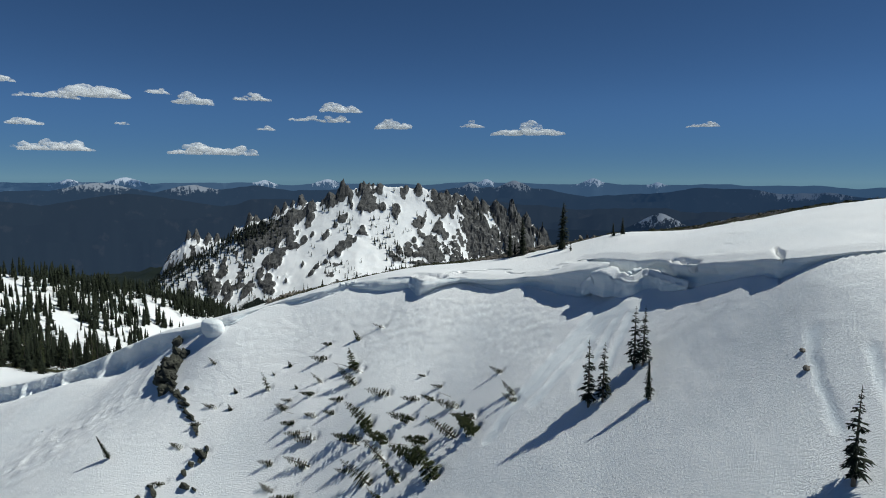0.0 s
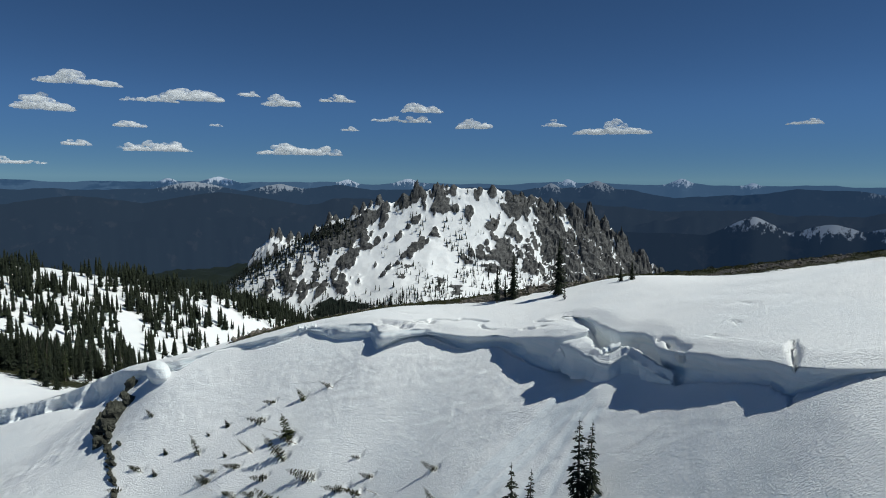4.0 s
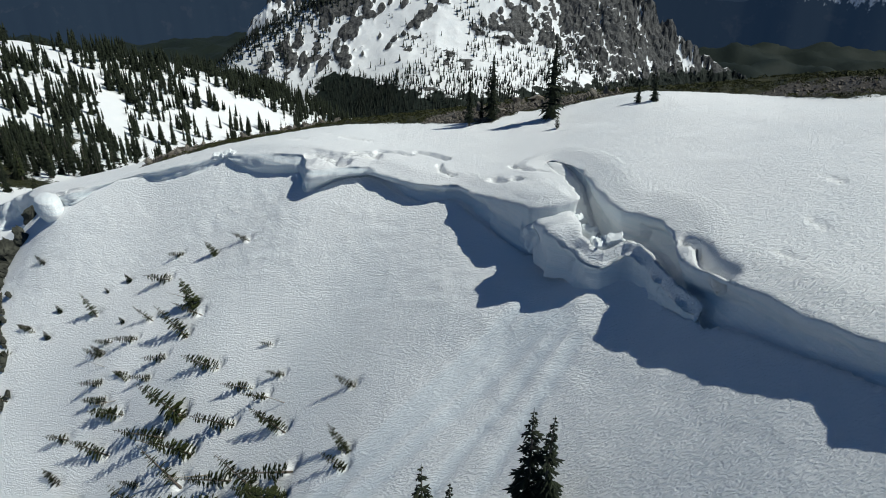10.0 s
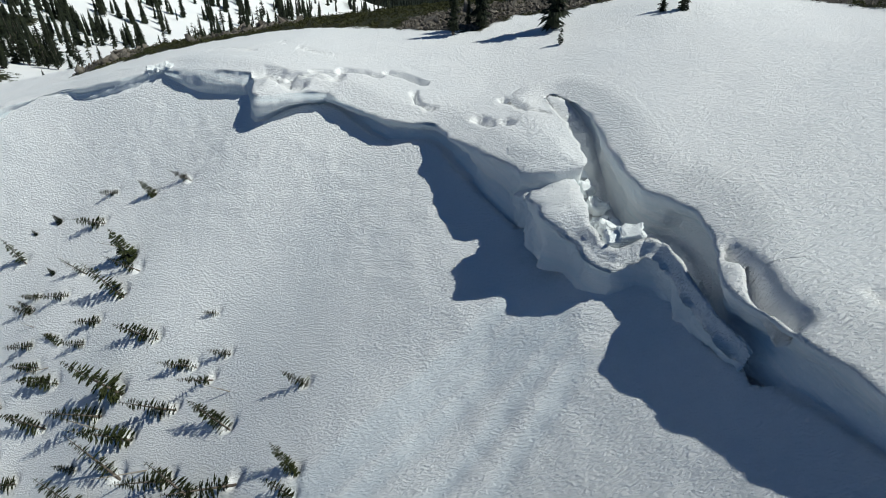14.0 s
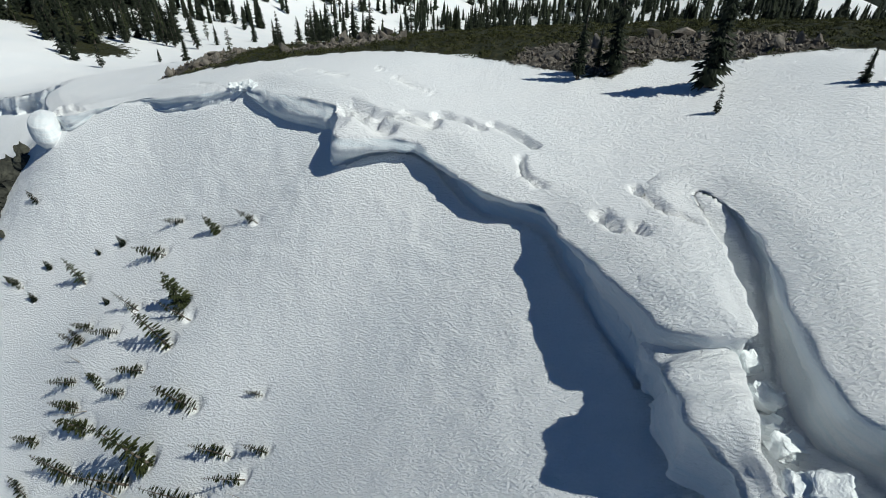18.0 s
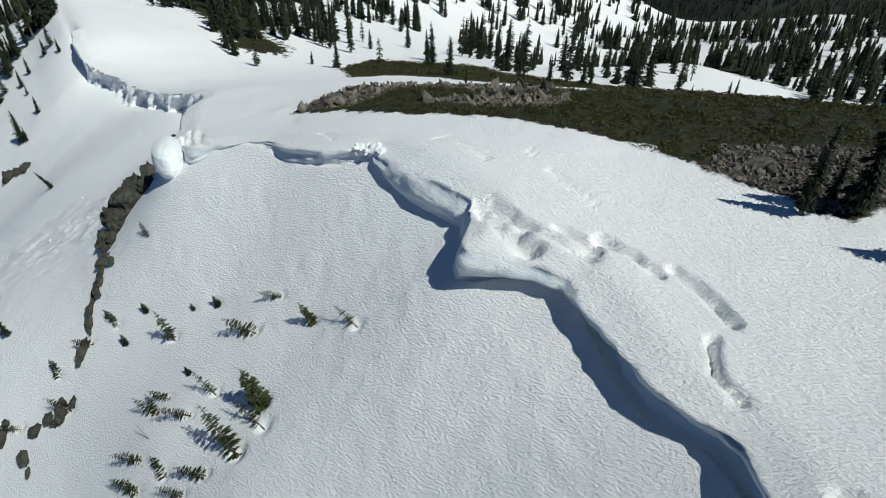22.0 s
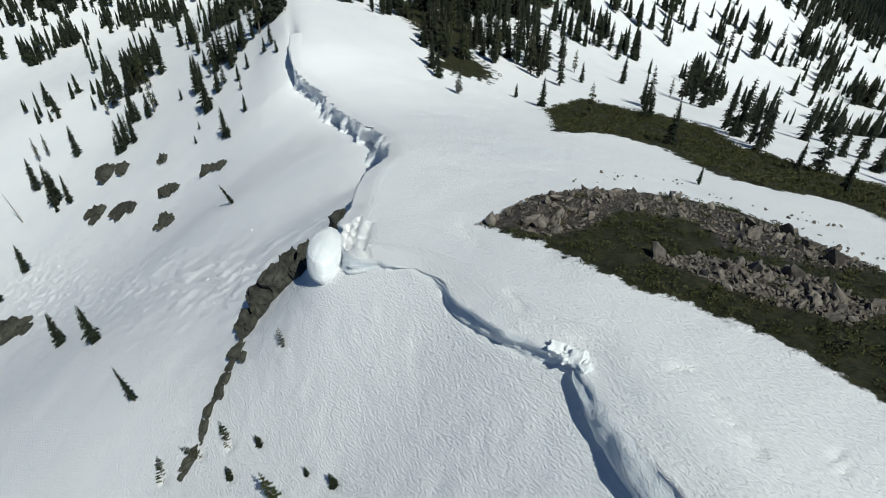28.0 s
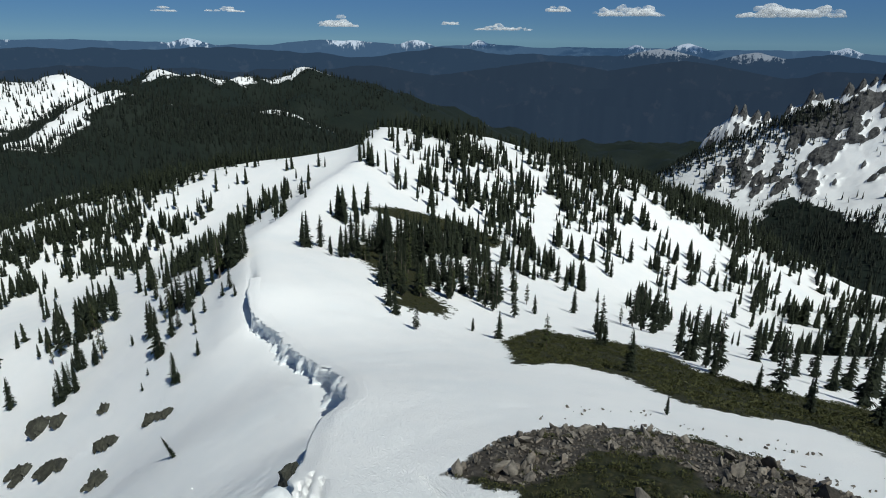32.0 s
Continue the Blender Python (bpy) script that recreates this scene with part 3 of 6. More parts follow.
BENT_MIDDLE = [(-9.5, 111.3, 3.8, 72), (-2.8, 112.5, 1.7, 74), (0.2, 108.1, 1.8, 70), (10.2, 102, 2.0, 62), (-3.7, 108, 3.0, 76), (-1.1, 106.3, 2.8, 60), (-22.8, 110, 3.6, 84), (-25.9, 111.5, 2.6, 80), (-30.4, 108.7, 2.4, 70), (-12.5, 107.2, 5.4, 42), (-4.7, 104.6, 4.2, 68), (2.9, 101, 3.8, 72), (-23.2, 106.5, 4.2, 68), (-14.5, 105.7, 4.4, 62), (-9.2, 102.9, 4.8, 50), (-29.3, 104.4, 2.6, 60), (-25.2, 102, 3.6, 66), (-15.7, 101.4, 2.0, 72), (-9.2, 99.8, 5.4, 48), (-2.2, 98.2, 4.0, 66)]
BENT_LOWER = [(5.6, 96, 4.6, 68), (11.4, 95.1, 2.6, 40), (11.6, 93.6, 2.2, 60), (-23.3, 99, 4.0, 60), (-11.4, 97, 5.2, 52), (-2.9, 95.6, 5.4, 58), (5.4, 93.4, 4.4, 45), (2.4, 95.2, 4.8, 58), (-6.4, 94.0, 5.0, 35), (-17.5, 95.5, 4.2, 44), (-0.7, 90, 5.8, 32), (-7, 89, 5.0, 40), (-45.6, 123.6, 2.6, 70), (-42.2, 122.2, 1.6, 50), (-48, 121.1, 2.2, 75), (-50.1, 117, 2.4, 70), (-48.6, 132.1, 1.8, 45), (-29.5, 117.4, 2.0, 60), (-44.4, 114.8, 2.8, 60), (-51, 111, 2.4, 70)]
for x, y, size, lean in BENT_UPPER + BENT_MIDDLE + BENT_LOWER:
    r = 0.25 + 0.09 * size
    pick = (np.abs(GX - x - 0.3 * r) < 2.5 * r) & (np.abs(GY - y) < 2.5 * r)
    GZ[pick] -= 0.24 * size ** 0.8 * np.exp(-(((GX[pick] - x - 0.3 * r) ** 2 + (GY[pick] - y) ** 2) / r ** 2) ** 1.5)
# the peak stands on its own footing
under = soft(-360, -200, peak(GX, GY)) * soft(800, 1100, GY) * soft(1100, 800, np.abs(GX + 150))
GZ = np.where(under > 0.3, np.minimum(GZ, peak(GX, GY) - 60), GZ)
ny, nx = GX.shape


def sheet_mesh(name, X, Y, Z, mat):
    r, c = X.shape
    ids = np.arange(r * c).reshape(r, c)
    quads = np.stack([ids[:-1, :-1], ids[:-1, 1:], ids[1:, 1:], ids[1:, :-1]], -1).reshape(-1, 4)
    me = bpy.data.meshes.new(name)
    me.vertices.add(r * c)
    me.vertices.foreach_set("co", np.stack([X, Y, Z], -1).ravel())
    me.loops.add(quads.size)
    me.loops.foreach_set("vertex_index", quads.ravel())
    me.polygons.add(len(quads))
    me.polygons.foreach_set("loop_start", np.arange(0, quads.size, 4))
    me.polygons.foreach_set("use_smooth", np.ones(len(quads), bool))
    me.materials.append(mat)
    me.update(calc_edges=True)
    return me


def covers(me, **values):
    for key, v in values.items():
        me.attributes.new(key, "FLOAT", "POINT").data.foreach_set("value", np.ascontiguousarray(v, np.float32).ravel())


# heath and scree behind the top, woods in the valleys
HEATH_FAR = np.array([(-87, 214), (-100, 230), (-116, 244), (-128, 276), (-112, 280), (-100, 290), (-88, 290), (-70, 270), (-56, 272), (-46, 276), (-34, 292), (0, 300), (40, 290), (80, 250), (60, 222), (-8, 214), (-13, 199), (-25, 222), (-34, 224), (-38, 216), (-46, 212), (-58, 222), (-69, 231), (-84, 232)])
HEATH_GROVE = np.array([(-236, 264), (-205, 258), (-172, 244), (-160, 233), (-146, 250), (-152, 262), (-175, 268), (-188, 292), (-222, 300), (-245, 292)])
HEATH_SPUR = np.array([(-303, 327), (-310, 358), (-300, 400), (-275, 425), (-262, 400), (-285, 350)])
SCREE_AREAS = [np.array(p) for p in ([(-44, 154), (-40, 155.5), (-36, 155.5), (-34, 160), (-36, 167), (-31, 172), (-27, 171), (-24, 167), (-20, 169), (-15, 172), (-13, 177), (-19, 180), (-26, 184), (-38, 184), (-44, 174), (-45, 163)], [(-27, 158.5), (-22, 159), (-17, 159), (-11, 161), (-10, 166), (-16, 168), (-20, 166), (-24, 163)], [(8, 150), (19, 146), (23, 150.5), (30, 148.5), (38, 150), (36, 160), (20, 160), (8, 156)], [(54, 143), (61, 132), (72, 131), (78, 140), (60, 150)])]


def patch(poly, x, y, fade):
    d = from_line(np.r_[poly, poly[:1]], x, y)
    return np.where(inside(poly, x, y), 0.5 + d / fade, 0.5 - d / fade).clip(0, 1)


heath = np.maximum.reduce([patch(HEATH_NEAR, GX, GY, 5), patch(HEATH_FAR, GX, GY, 9), patch(HEATH_SPUR, GX, GY, 14), 0.75 * patch(HEATH_GROVE, GX, GY, 16)])
scree = np.maximum.reduce([patch(p, GX, GY, 4) for p in SCREE_AREAS])
pick = heath > 0.3
hummocks = np.zeros_like(GZ)
hummocks[pick] = rnd(GX[pick], GY[pick], 29.0, 0.35, 4)
GZ = GZ + 0.6 * np.maximum(0, hummocks + 0.1) * soft(0.45, 0.8, heath) * (1 - scree)
gyz, gxz = np.gradient(GZ, gy, gx)
steep = np.hypot(gxz, gyz)
away = soft(0, 200, np.hypot(np.maximum(np.maximum(-620 - GX, GX - 260), 0), np.maximum(np.maximum(GY - 760, -40 - GY), 0)))


def bare_snow(x, y):
    """Snow that shows between the woods of the hills: along the crests and on one open slope."""
    def band(line, wide):
        return np.exp(-(from_line(np.array(line, float)[:, :2], x, y) / wide) ** 2)
    sheets = 1.5 * band([(-1010, 275), (-1050, 306), (-1100, 360), (-1141, 443), (-1146, 494), (-1147, 560)], 30)
    sheets = np.maximum(sheets, 1.5 * band([(-1111, 682), (-1080, 728), (-1055, 775)], 22))
    sheets = np.maximum(sheets, 1.7 * band([(-1390, 220), (-1440, 300), (-1500, 380), (-1530, 440)], 120))
    sheets = np.maximum(sheets, 1.0 * band([(-2129, 867), (-2094, 958), (-2046, 1068)], 80))
    sheets = np.maximum(sheets, 1.5 * band([(-2129, 850), (-2129, 880)], 45))
    sheets = np.maximum(sheets, 0.95 * band([(-2040, 1200), (-2025, 1322), (-1980, 1390)], 70))
    return np.maximum(sheets, 1.3 * band([(-770, 262), (-800, 300)], 40))


open_snow = np.zeros_like(GZ)
pick = (GX < -600) & (GX > -2500) & (GY > -100) & (GY < 1900)
open_snow[pick] = bare_snow(GX[pick], GY[pick])
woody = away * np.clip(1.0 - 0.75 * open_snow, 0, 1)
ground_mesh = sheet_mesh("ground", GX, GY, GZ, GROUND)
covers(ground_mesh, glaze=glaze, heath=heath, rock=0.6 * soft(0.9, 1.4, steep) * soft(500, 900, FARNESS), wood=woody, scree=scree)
ground = tagged(new("ground", ground_mesh), "snow-covered mountain bowl with heath, scree and wooded valleys", "snowy mountainside", kind="structure")

# the peak: a finer sheet with outcrops, towers and gullies
def crags(name, X, Y, Z0, line, east, outcrops, towers_at, label, rugged=1.0):
    ridged = 1 - 2 * np.abs(rnd(X, Y, 9.0, 0.013, 5))
    fine = rnd(X, Y, 13.0, 0.045, 7)
    chips = rnd(X, Y * 0.7, 15.0, 0.13, 4)
    broad = rnd(X, Y, 21.0, 0.005, 3)
    blocks = rnd(X, Y * 0.8, 31.0, 0.018, 4)
    steps = np.round(3.5 * rnd(X + 0.5 * Y, Y, 37.0, 0.04, 3)) / 2
    crop = np.zeros_like(X)
    for ox, oy, rx, rz in outcrops:
        ry = rz * 1.5
        r = np.sqrt(((X - ox) / rx) ** 2 + ((Y - oy) / ry) ** 2) + 0.95 * fine + 0.7 * blocks + 0.05
        crop = np.maximum(crop, soft(0.98, 0.55, r))
    # gullies of snow run down through the rock of the east side
    gully = soft(0.015, 0.09, np.abs(rnd(X * 1.0 + 0.35 * Y, Y * 0.3, 51.0, 0.02, 4)))
    wild = east * gully * rugged
    Z = Z0 + 9 * broad + ridged * (1.5 + 6 * wild) + fine * (0.8 + 4 * wild + 3 * crop) + chips * (0.2 + 0.7 * wild + 0.9 * crop) + crop * 9 + np.round(3 * blocks) * 6 * wild + steps * (3 * wild + 2 * crop)
    off = np.abs(Y - line)
    for tx, th, tw in towers_at:
        bell = np.exp(-np.abs((X - tx) / tw) ** 3 - (off / (tw * 1.5)) ** 3)
        Z = Z + th * bell * (1 + 0.35 * chips)
        crop = np.maximum(crop, bell)
    edge = np.minimum(X - X.min(), X.max() - X)
    Z = Z - 80 * soft(80, 0, edge) - 60 * soft(60, 0, Y - Y.min())
    zy, zx = np.gradient(Z, Y[:, 0], X[0])
    slope = np.hypot(zx, zy)
    patchy = soft(0.06, 0.24, fine + 0.5 * chips) * soft(-30, -170, Z) * soft(0.0, 0.3, rnd(X, Y, 91.0, 0.007, 2))
    rock = (0.95 * crop + 0.85 * soft(0.35, 0.62, wild + 0.35 * fine) * soft(0.45, 0.95, slope) + 0.75 * patchy + 0.25 * soft(1.6, 2.4, slope)).clip(0, 1)
    wood = 0.85 * soft(-208, -238, Z + 14 * fine) * soft(-500, -410, X)
    me = sheet_mesh(name, X, Y, Z, GROUND)
    mean = 0.25 * (rock[:-1, :-1] + rock[1:, :-1] + rock[:-1, 1:] + rock[1:, 1:]).ravel()
    me.polygons.foreach_set("use_smooth", mean < 0.5)
    covers(me, glaze=0 * Z, heath=0 * Z, rock=rock, wood=wood, scree=0 * Z)
    tagged(new(name, me), label, "mountain", kind="structure")
    return Z


OUTCROPS = [(-600, 1450, 22, 12), (-453, 1537, 43, 24), (-418, 1560, 43, 38), (-367, 1582, 46, 34), (-334, 1592, 20, 22), (-395, 1496, 47, 31), (-372, 1532, 31, 18), (-339, 1538, 14, 10), (-318, 1544, 11, 8), (-537, 1467, 25, 17), (-521, 1487, 11, 13), (-478, 1474, 19, 15), (-457, 1442, 19, 12), (-488, 1441, 13, 11), (-400, 1436, 18, 13), (-360, 1446, 10, 8), (-506, 1459, 13, 10), (-551, 1488, 8, 10), (-203, 1591, 20, 24), (-285, 1600, 26, 14)]
OUTCROPS += [(-190, 1601, 31, 40), (-201, 1572, 17, 8), (-149, 1591, 12, 8), (-118, 1582, 17, 15), (-28, 1510, 43, 32), (-46, 1471, 29, 16), (32, 1493, 18, 15), (-5, 1619, 34, 19), (-43, 1584, 19, 13), (-8, 1569, 25, 14), (52, 1616, 17, 13), (103, 1592, 37, 23)]
OUTCROPS += [(131, 1583, 20, 15), (183, 1610, 32, 23), (175, 1568, 34, 23), (223, 1612, 20, 17), (268, 1613, 29, 19), (315, 1624, 23, 27), (229, 1563, 28, 17), (298, 1594, 35, 8), (97, 1552, 27, 12), (224, 1630, 14, 26), (68, 1637, 20, 19), (160, 1630, 22, 20)]
small_crops = np.random.RandomState(19)
for _ in range(8):
    ox, oy = small_crops.uniform(-270, 80), small_crops.uniform(1490, 1600)
    for k in range(5):
        OUTCROPS.append((ox - 13 * k + small_crops.uniform(-5, 5), oy - 11 * k + small_crops.uniform(-5, 5), small_crops.uniform(6, 12), small_crops.uniform(4, 7)))
PX, PY = np.meshgrid(np.arange(-1010, 620, 3.6), np.r_[np.arange(980, 1340, 5.0), np.arange(1340, 1680, 2.6), np.arange(1680, 1990, 10)])
crest_mid = 1610 + 0.18 * (PX + 252) - 0.00025 * (PX + 252) ** 2
PZ = crags("rocky_peak", PX, PY, peak(PX, PY) - 9, crest_mid, soft(-40, 130, PX - 0.3 * (PY - 1600)) * soft(60, -40, 1490 - PY - 0.35 * PX) + 0.4 * soft(30, 6, np.abs(PY - crest_mid)) * soft(-330, -260, PX), OUTCROPS,
           ((-254, 36, 6), (-243, 24, 6), (-262, 16, 6), (-205, 12, 8), (-158, 8, 9), (-60, 12, 8), (-20, 9, 8), (40, 9, 9), (-285, 12, 10), (112, 9, 9), (140, 11, 10), (183, 22, 10), (224, 17, 10), (268, 24, 14), (315, 22, 14), (90, 10, 7), (10, 8, 6), (-90, 8, 6), (-330, 9, 12), (-380, 8, 12)),
           "snowy grey granite peak with towers, outcrops and gullies")
RX, RY = np.meshgrid(np.arange(-1140, -380, 4), np.arange(2330, 2540, 5))
rz = np.interp(RX, [-1140, -1060, -982, -888, -840, -805, -740, -700, -655, -609, -541, -440, -380], [-330, -250, -186, -182, -190, -152, -112, -116, -92, -68, -46, -40, -60]) - 0.75 * np.abs(RY - 2430)
crags("rocky_ridge", RX, RY, rz, 2430 + 0 * RX, 0.45 + 0 * RX, (), ((-982, 26, 10), (-950, 34, 12), (-905, 26, 12), (-870, 22, 10), (-805, 26, 10), (-742, 32, 12), (-716, 24, 11), (-640, 32, 14), (-605, 26, 11), (-575, 16, 10), (-541, 32, 15)), "row of pale granite pinnacles behind the peak", 1.0)


def ground_at(x, y):
    """Height of the ground sheet itself."""
    i = np.clip(np.searchsorted(gx, x) - 1, 0, nx - 2)
    j = np.clip(np.searchsorted(gy, y) - 1, 0, ny - 2)
    u, v = (x - gx[i]) / (gx[i + 1] - gx[i]), (y - gy[j]) / (gy[j + 1] - gy[j])
    return (GZ[j, i] * (1 - u) + GZ[j, i + 1] * u) * (1 - v) + (GZ[j + 1, i] * (1 - u) + GZ[j + 1, i + 1] * u) * v


# ---- the cornice: top roll, undercut face and buried foot swept along the edge ----
def resample(line, step):
    seg = np.hypot(*np.diff(line, axis=0).T)
    s = np.r_[0, np.cumsum(seg)]
    t = np.arange(0, s[-1], step)
    return np.stack([np.interp(t, s, line[:, 0]), np.interp(t, s, line[:, 1])], 1)


def cornice(name, line, step, overhang, label):
    p = resample(np.array(line, float), step)
    k = np.array([1, 2, 3, 2, 1]) / 9
    for _ in range(1):
        pad = np.r_[p[:1], p[:1], p, p[-1:], p[-1:]]
        p = np.stack([np.convolve(pad[:, c], k, "valid") for c in (0, 1)], 1)
    tan = np.gradient(p, axis=0)
    tan = np.stack([np.convolve(np.r_[tan[:2, c], tan[:, c], tan[-2:, c]], k, "valid") for c in (0, 1)], 1)
    tan /= np.linalg.norm(tan, axis=1)[:, None] + 1e-9
    out = np.stack([-tan[:, 1], tan[:, 0]], 1)
    n = len(p)
    s = np.arange(n) * step
    lump = rnd(s, 0 * s, 2.0, 0.13, 4)
    flute = rnd(s, 0 * s, 6.0, 1.4, 2)
    small = rnd(s, 0 * s, 8.0, 0.7, 3)
    p = p + out * (0.13 * small + 0.25 * lump)[:, None]
    torn = soft(-80, -84, p[:, 0]) * soft(-172, -160, p[:, 0])
    tear = (torn * (1.1 * np.round(3.0 * rnd(s, 0 * s, 33.0, 0.085, 2)) / 2 + 0.5 * rnd(s, 0 * s, 35.0, 0.3, 3)))
    tear = np.convolve(np.r_[tear[:1], tear, tear[-1:]], np.ones(3) / 3, "valid")
    buttress = torn * np.clip(1.6 + 7.0 * rnd(s, 0 * s, 41.0, 0.11, 4), 0, 5.0)
    over = np.clip(overhang * (1 + 0.7 * lump), 0.2, 1.7)
    over = np.where((p[:, 0] > 21) & (p[:, 1] > 105) & (p[:, 1] < 127), over * 0.55, over)
    low_side = soft(11, 1, p[:, 0]) * soft(-82, -70, p[:, 0])
    over = over * (1 - 0.9 * low_side) * (1 - 0.5 * soft(36, 42, p[:, 0]))
    belly = soft(-5.2, -3.4, p[:, 0]) * soft(10, 6, p[:, 0]) * (p[:, 1] < 134)
    apron = soft(-22, -19, p[:, 0]) * soft(-5.6, -7.5, p[:, 0])
    lift = 0.015 + 0.01 * np.sin(s * 1.7)
    # (way out from the edge, drop below the top as a share of the face)
    crown = [(-3.7, None)] + [(o, 0.0) for o in (-3.4, -3.1, -2.8, -2.5, -2.2, -1.9, -1.6, -1.3, -1.0, -0.75, -0.5)] + [(-0.25, 0.012)]
    prof = crown + [(-0.06, 0.03), (0.0, 0.07), (-0.1, 0.2), (-0.35, 0.34), (-0.65, 0.46), (-0.9, 0.58), (-1.0, 0.70), (-0.95, 0.82), (-0.8, 0.92), (-0.6, 1.0), (-0.5, 1.25)]
    lip = len(crown)
    # at the two sharp corners the ground sheet itself makes the top
    sharp = ((p[:, 0] > 24.3) & (p[:, 0] < 30.8) & (p[:, 1] > 109.3) & (p[:, 1] < 114.6)) | ((p[:, 0] > -7.2) & (p[:, 0] < -2) & (p[:, 1] > 130.4) & (p[:, 1] < 135.4))
    rows = []
    for j, (o, share) in enumerate(prof):
        reach = np.full(n, o) if j < lip else o * over
        pull = 1.0 if j >= lip else float(soft(-2.2, -0.3, o))
        crumble = 0.0 if j < lip else min(1.0, share) * buttress + 1.1 * torn * rnd(s, np.full(n, 0.9 * j), 43.0, 0.4, 4)
        q = p + out * (reach + pull * tear + crumble)[:, None]
        if o <= -2.4:
            for _ in range(5):
                bad = inside(FRONT_AREA, q[:, 0], q[:, 1]) | (from_line(EDGE, q[:, 0], q[:, 1]) < min(0.8 * abs(o), 1.5))
                reach = np.where(sharp, -2.1, np.where(bad, reach * 0.65, reach))
                q = p + out * reach[:, None]
        top = back(p[:, 0], p[:, 1]) if j >= lip else back(q[:, 0], q[:, 1])
        foot = np.minimum(front(q[:, 0], q[:, 1]), top - 0.5)
        if j < lip:
            top = top - crack_cut(q[:, 0], q[:, 1])
        if share is None:
            z = top - 0.08
        else:
            z = top + lift - share * (top - foot) - 0.45 * soft(-2.6, 0.0, np.full(n, o if j < lip else 0.0))
        if j >= lip:
            q = q + out * (0.55 * share * low_side + apron * (1.9 * min(share, 0.6) - 1.6 * max(0.0, share - 0.6)) + belly * (1.25 * math.sin(min(1.0, share / 0.75) * math.pi) ** 0.8 - 0.9 * share))[:, None]
        if o <= -2.4:
            z = np.where(sharp, top - 0.9, z - 1.3 * np.clip(1 - reach / o - 0.05, 0, 1))
        if lip <= j < len(prof) - 2:
            wob = rnd(s, np.full(n, (j - 6) * 1.3), 4.0, 0.22, 4)
            q = q + out * (0.45 * wob + 0.06 * flute)[:, None]
        rows.append(np.c_[q, z])
    m = len(prof)
    v = np.stack(rows, 1).reshape(-1, 3)
    cells = [(a, b) for a in range(n - 1) for b in range(9 if sharp[a] or sharp[a + 1] else 0, m - 1)]
    f = [(a * m + b, a * m + b + 1, (a + 1) * m + b + 1, (a + 1) * m + b) for a, b in cells]
    me = mesh_of(name, v, f, [SNOW, ICE])
    which = np.array([0 if b < lip + 1 else 1 for a, b in cells], np.int32)
    me.polygons.foreach_set("material_index", which)
    return tagged(new(name, me), label, "snow cornice", kind="structure")


def broken_wall(name, line, label):
    """The piece of the cornice that broke off and sank: a leaning plate with terraces, from (x, y, drop, width)."""
    line = np.array(line, float)
    seg = np.r_[0, np.cumsum(np.hypot(*np.diff(line[:, :2], axis=0).T))]
    s = np.arange(0, seg[-1], 0.16)
    p = np.stack([np.interp(s, seg, line[:, k]) for k in (0, 1)], 1)
    at = np.clip(np.searchsorted(seg, s, side="right") - 1, 0, len(line) - 1)
    k = np.ones(5) / 5
    drop = np.convolve(np.r_[[line[0, 2]] * 2, np.interp(s, seg, line[:, 2]), [line[-1, 2]] * 2], k, "valid")
    wide = np.convolve(np.r_[[line[0, 3]] * 2, np.interp(s, seg, line[:, 3]), [line[-1, 3]] * 2], k, "valid")
    tan = np.gradient(p, axis=0)
    tan = np.stack([np.convolve(np.r_[[tan[0, c]] * 5, tan[:, c], [tan[-1, c]] * 5], np.ones(11) / 11, "valid") for c in (0, 1)], 1)
    tan /= np.linalg.norm(tan, axis=1)[:, None]
    out = np.stack([-tan[:, 1], tan[:, 0]], 1)
    jag = 0.35 * rnd(s, 0 * s, 61.0, 0.5, 4)
    top = back(p[:, 0], p[:, 1]) - drop + jag
    foot = np.minimum(front(p[:, 0], p[:, 1]), top - 1.5)
    rows = []
    # (share of the width outwards, drop in metres, share of the way to the foot)
    for j, (o, low, share) in enumerate([(-0.25, 3.2, 0.9), (-0.1, 1.8, 0.4), (-0.03, 0.8, 0.1), (0.0, 0.12, 0), (0.06, 0.0, 0), (0.35, 0.22, 0), (0.7, 0.5, 0), (0.95, 0.75, 0), (1.04, 1.05, 0), (1.0, 1.0, 0.18), (0.9, 1.0, 0.38), (0.86, 0.9, 0.6), (0.92, 0.5, 0.85), (1.0, 0.0, 1.15)]):
        wob = rnd(s, np.full_like(s, j * 0.9), 64.0, 0.5, 5)
        q = p + out * (o * wide + (0.22 * np.minimum(1, 0.4 * wide) if j < 8 else 0.5) * wob)[:, None]
        lean = 0.5 * soft(1.9, 1.1, wide) * soft(0.03, 1.0, np.full_like(s, o))
        z = top - lean - low * np.minimum(1, 0.4 + 0.3 * wide) - share * (top - lean - low - foot) + 0.12 * rnd(s, np.full_like(s, j * 1.7), 67.0, 0.8, 4)
        rows.append(np.c_[q, z])
    m, n = len(rows), len(p)
    f = [(a * m + b, a * m + b + 1, (a + 1) * m + b + 1, (a + 1) * m + b) for a in range(n - 1) for b in range(m - 1)]
    me = mesh_of(name, np.stack(rows, 1).reshape(-1, 3), f, [SNOW, ICE])
    me.polygons.foreach_set("material_index", np.array([0 if 3 <= b < 8 else 1 for a in range(n - 1) for b in range(m - 1)], np.int32))
    return tagged(new(name, me), label, "snow cornice", kind="structure")


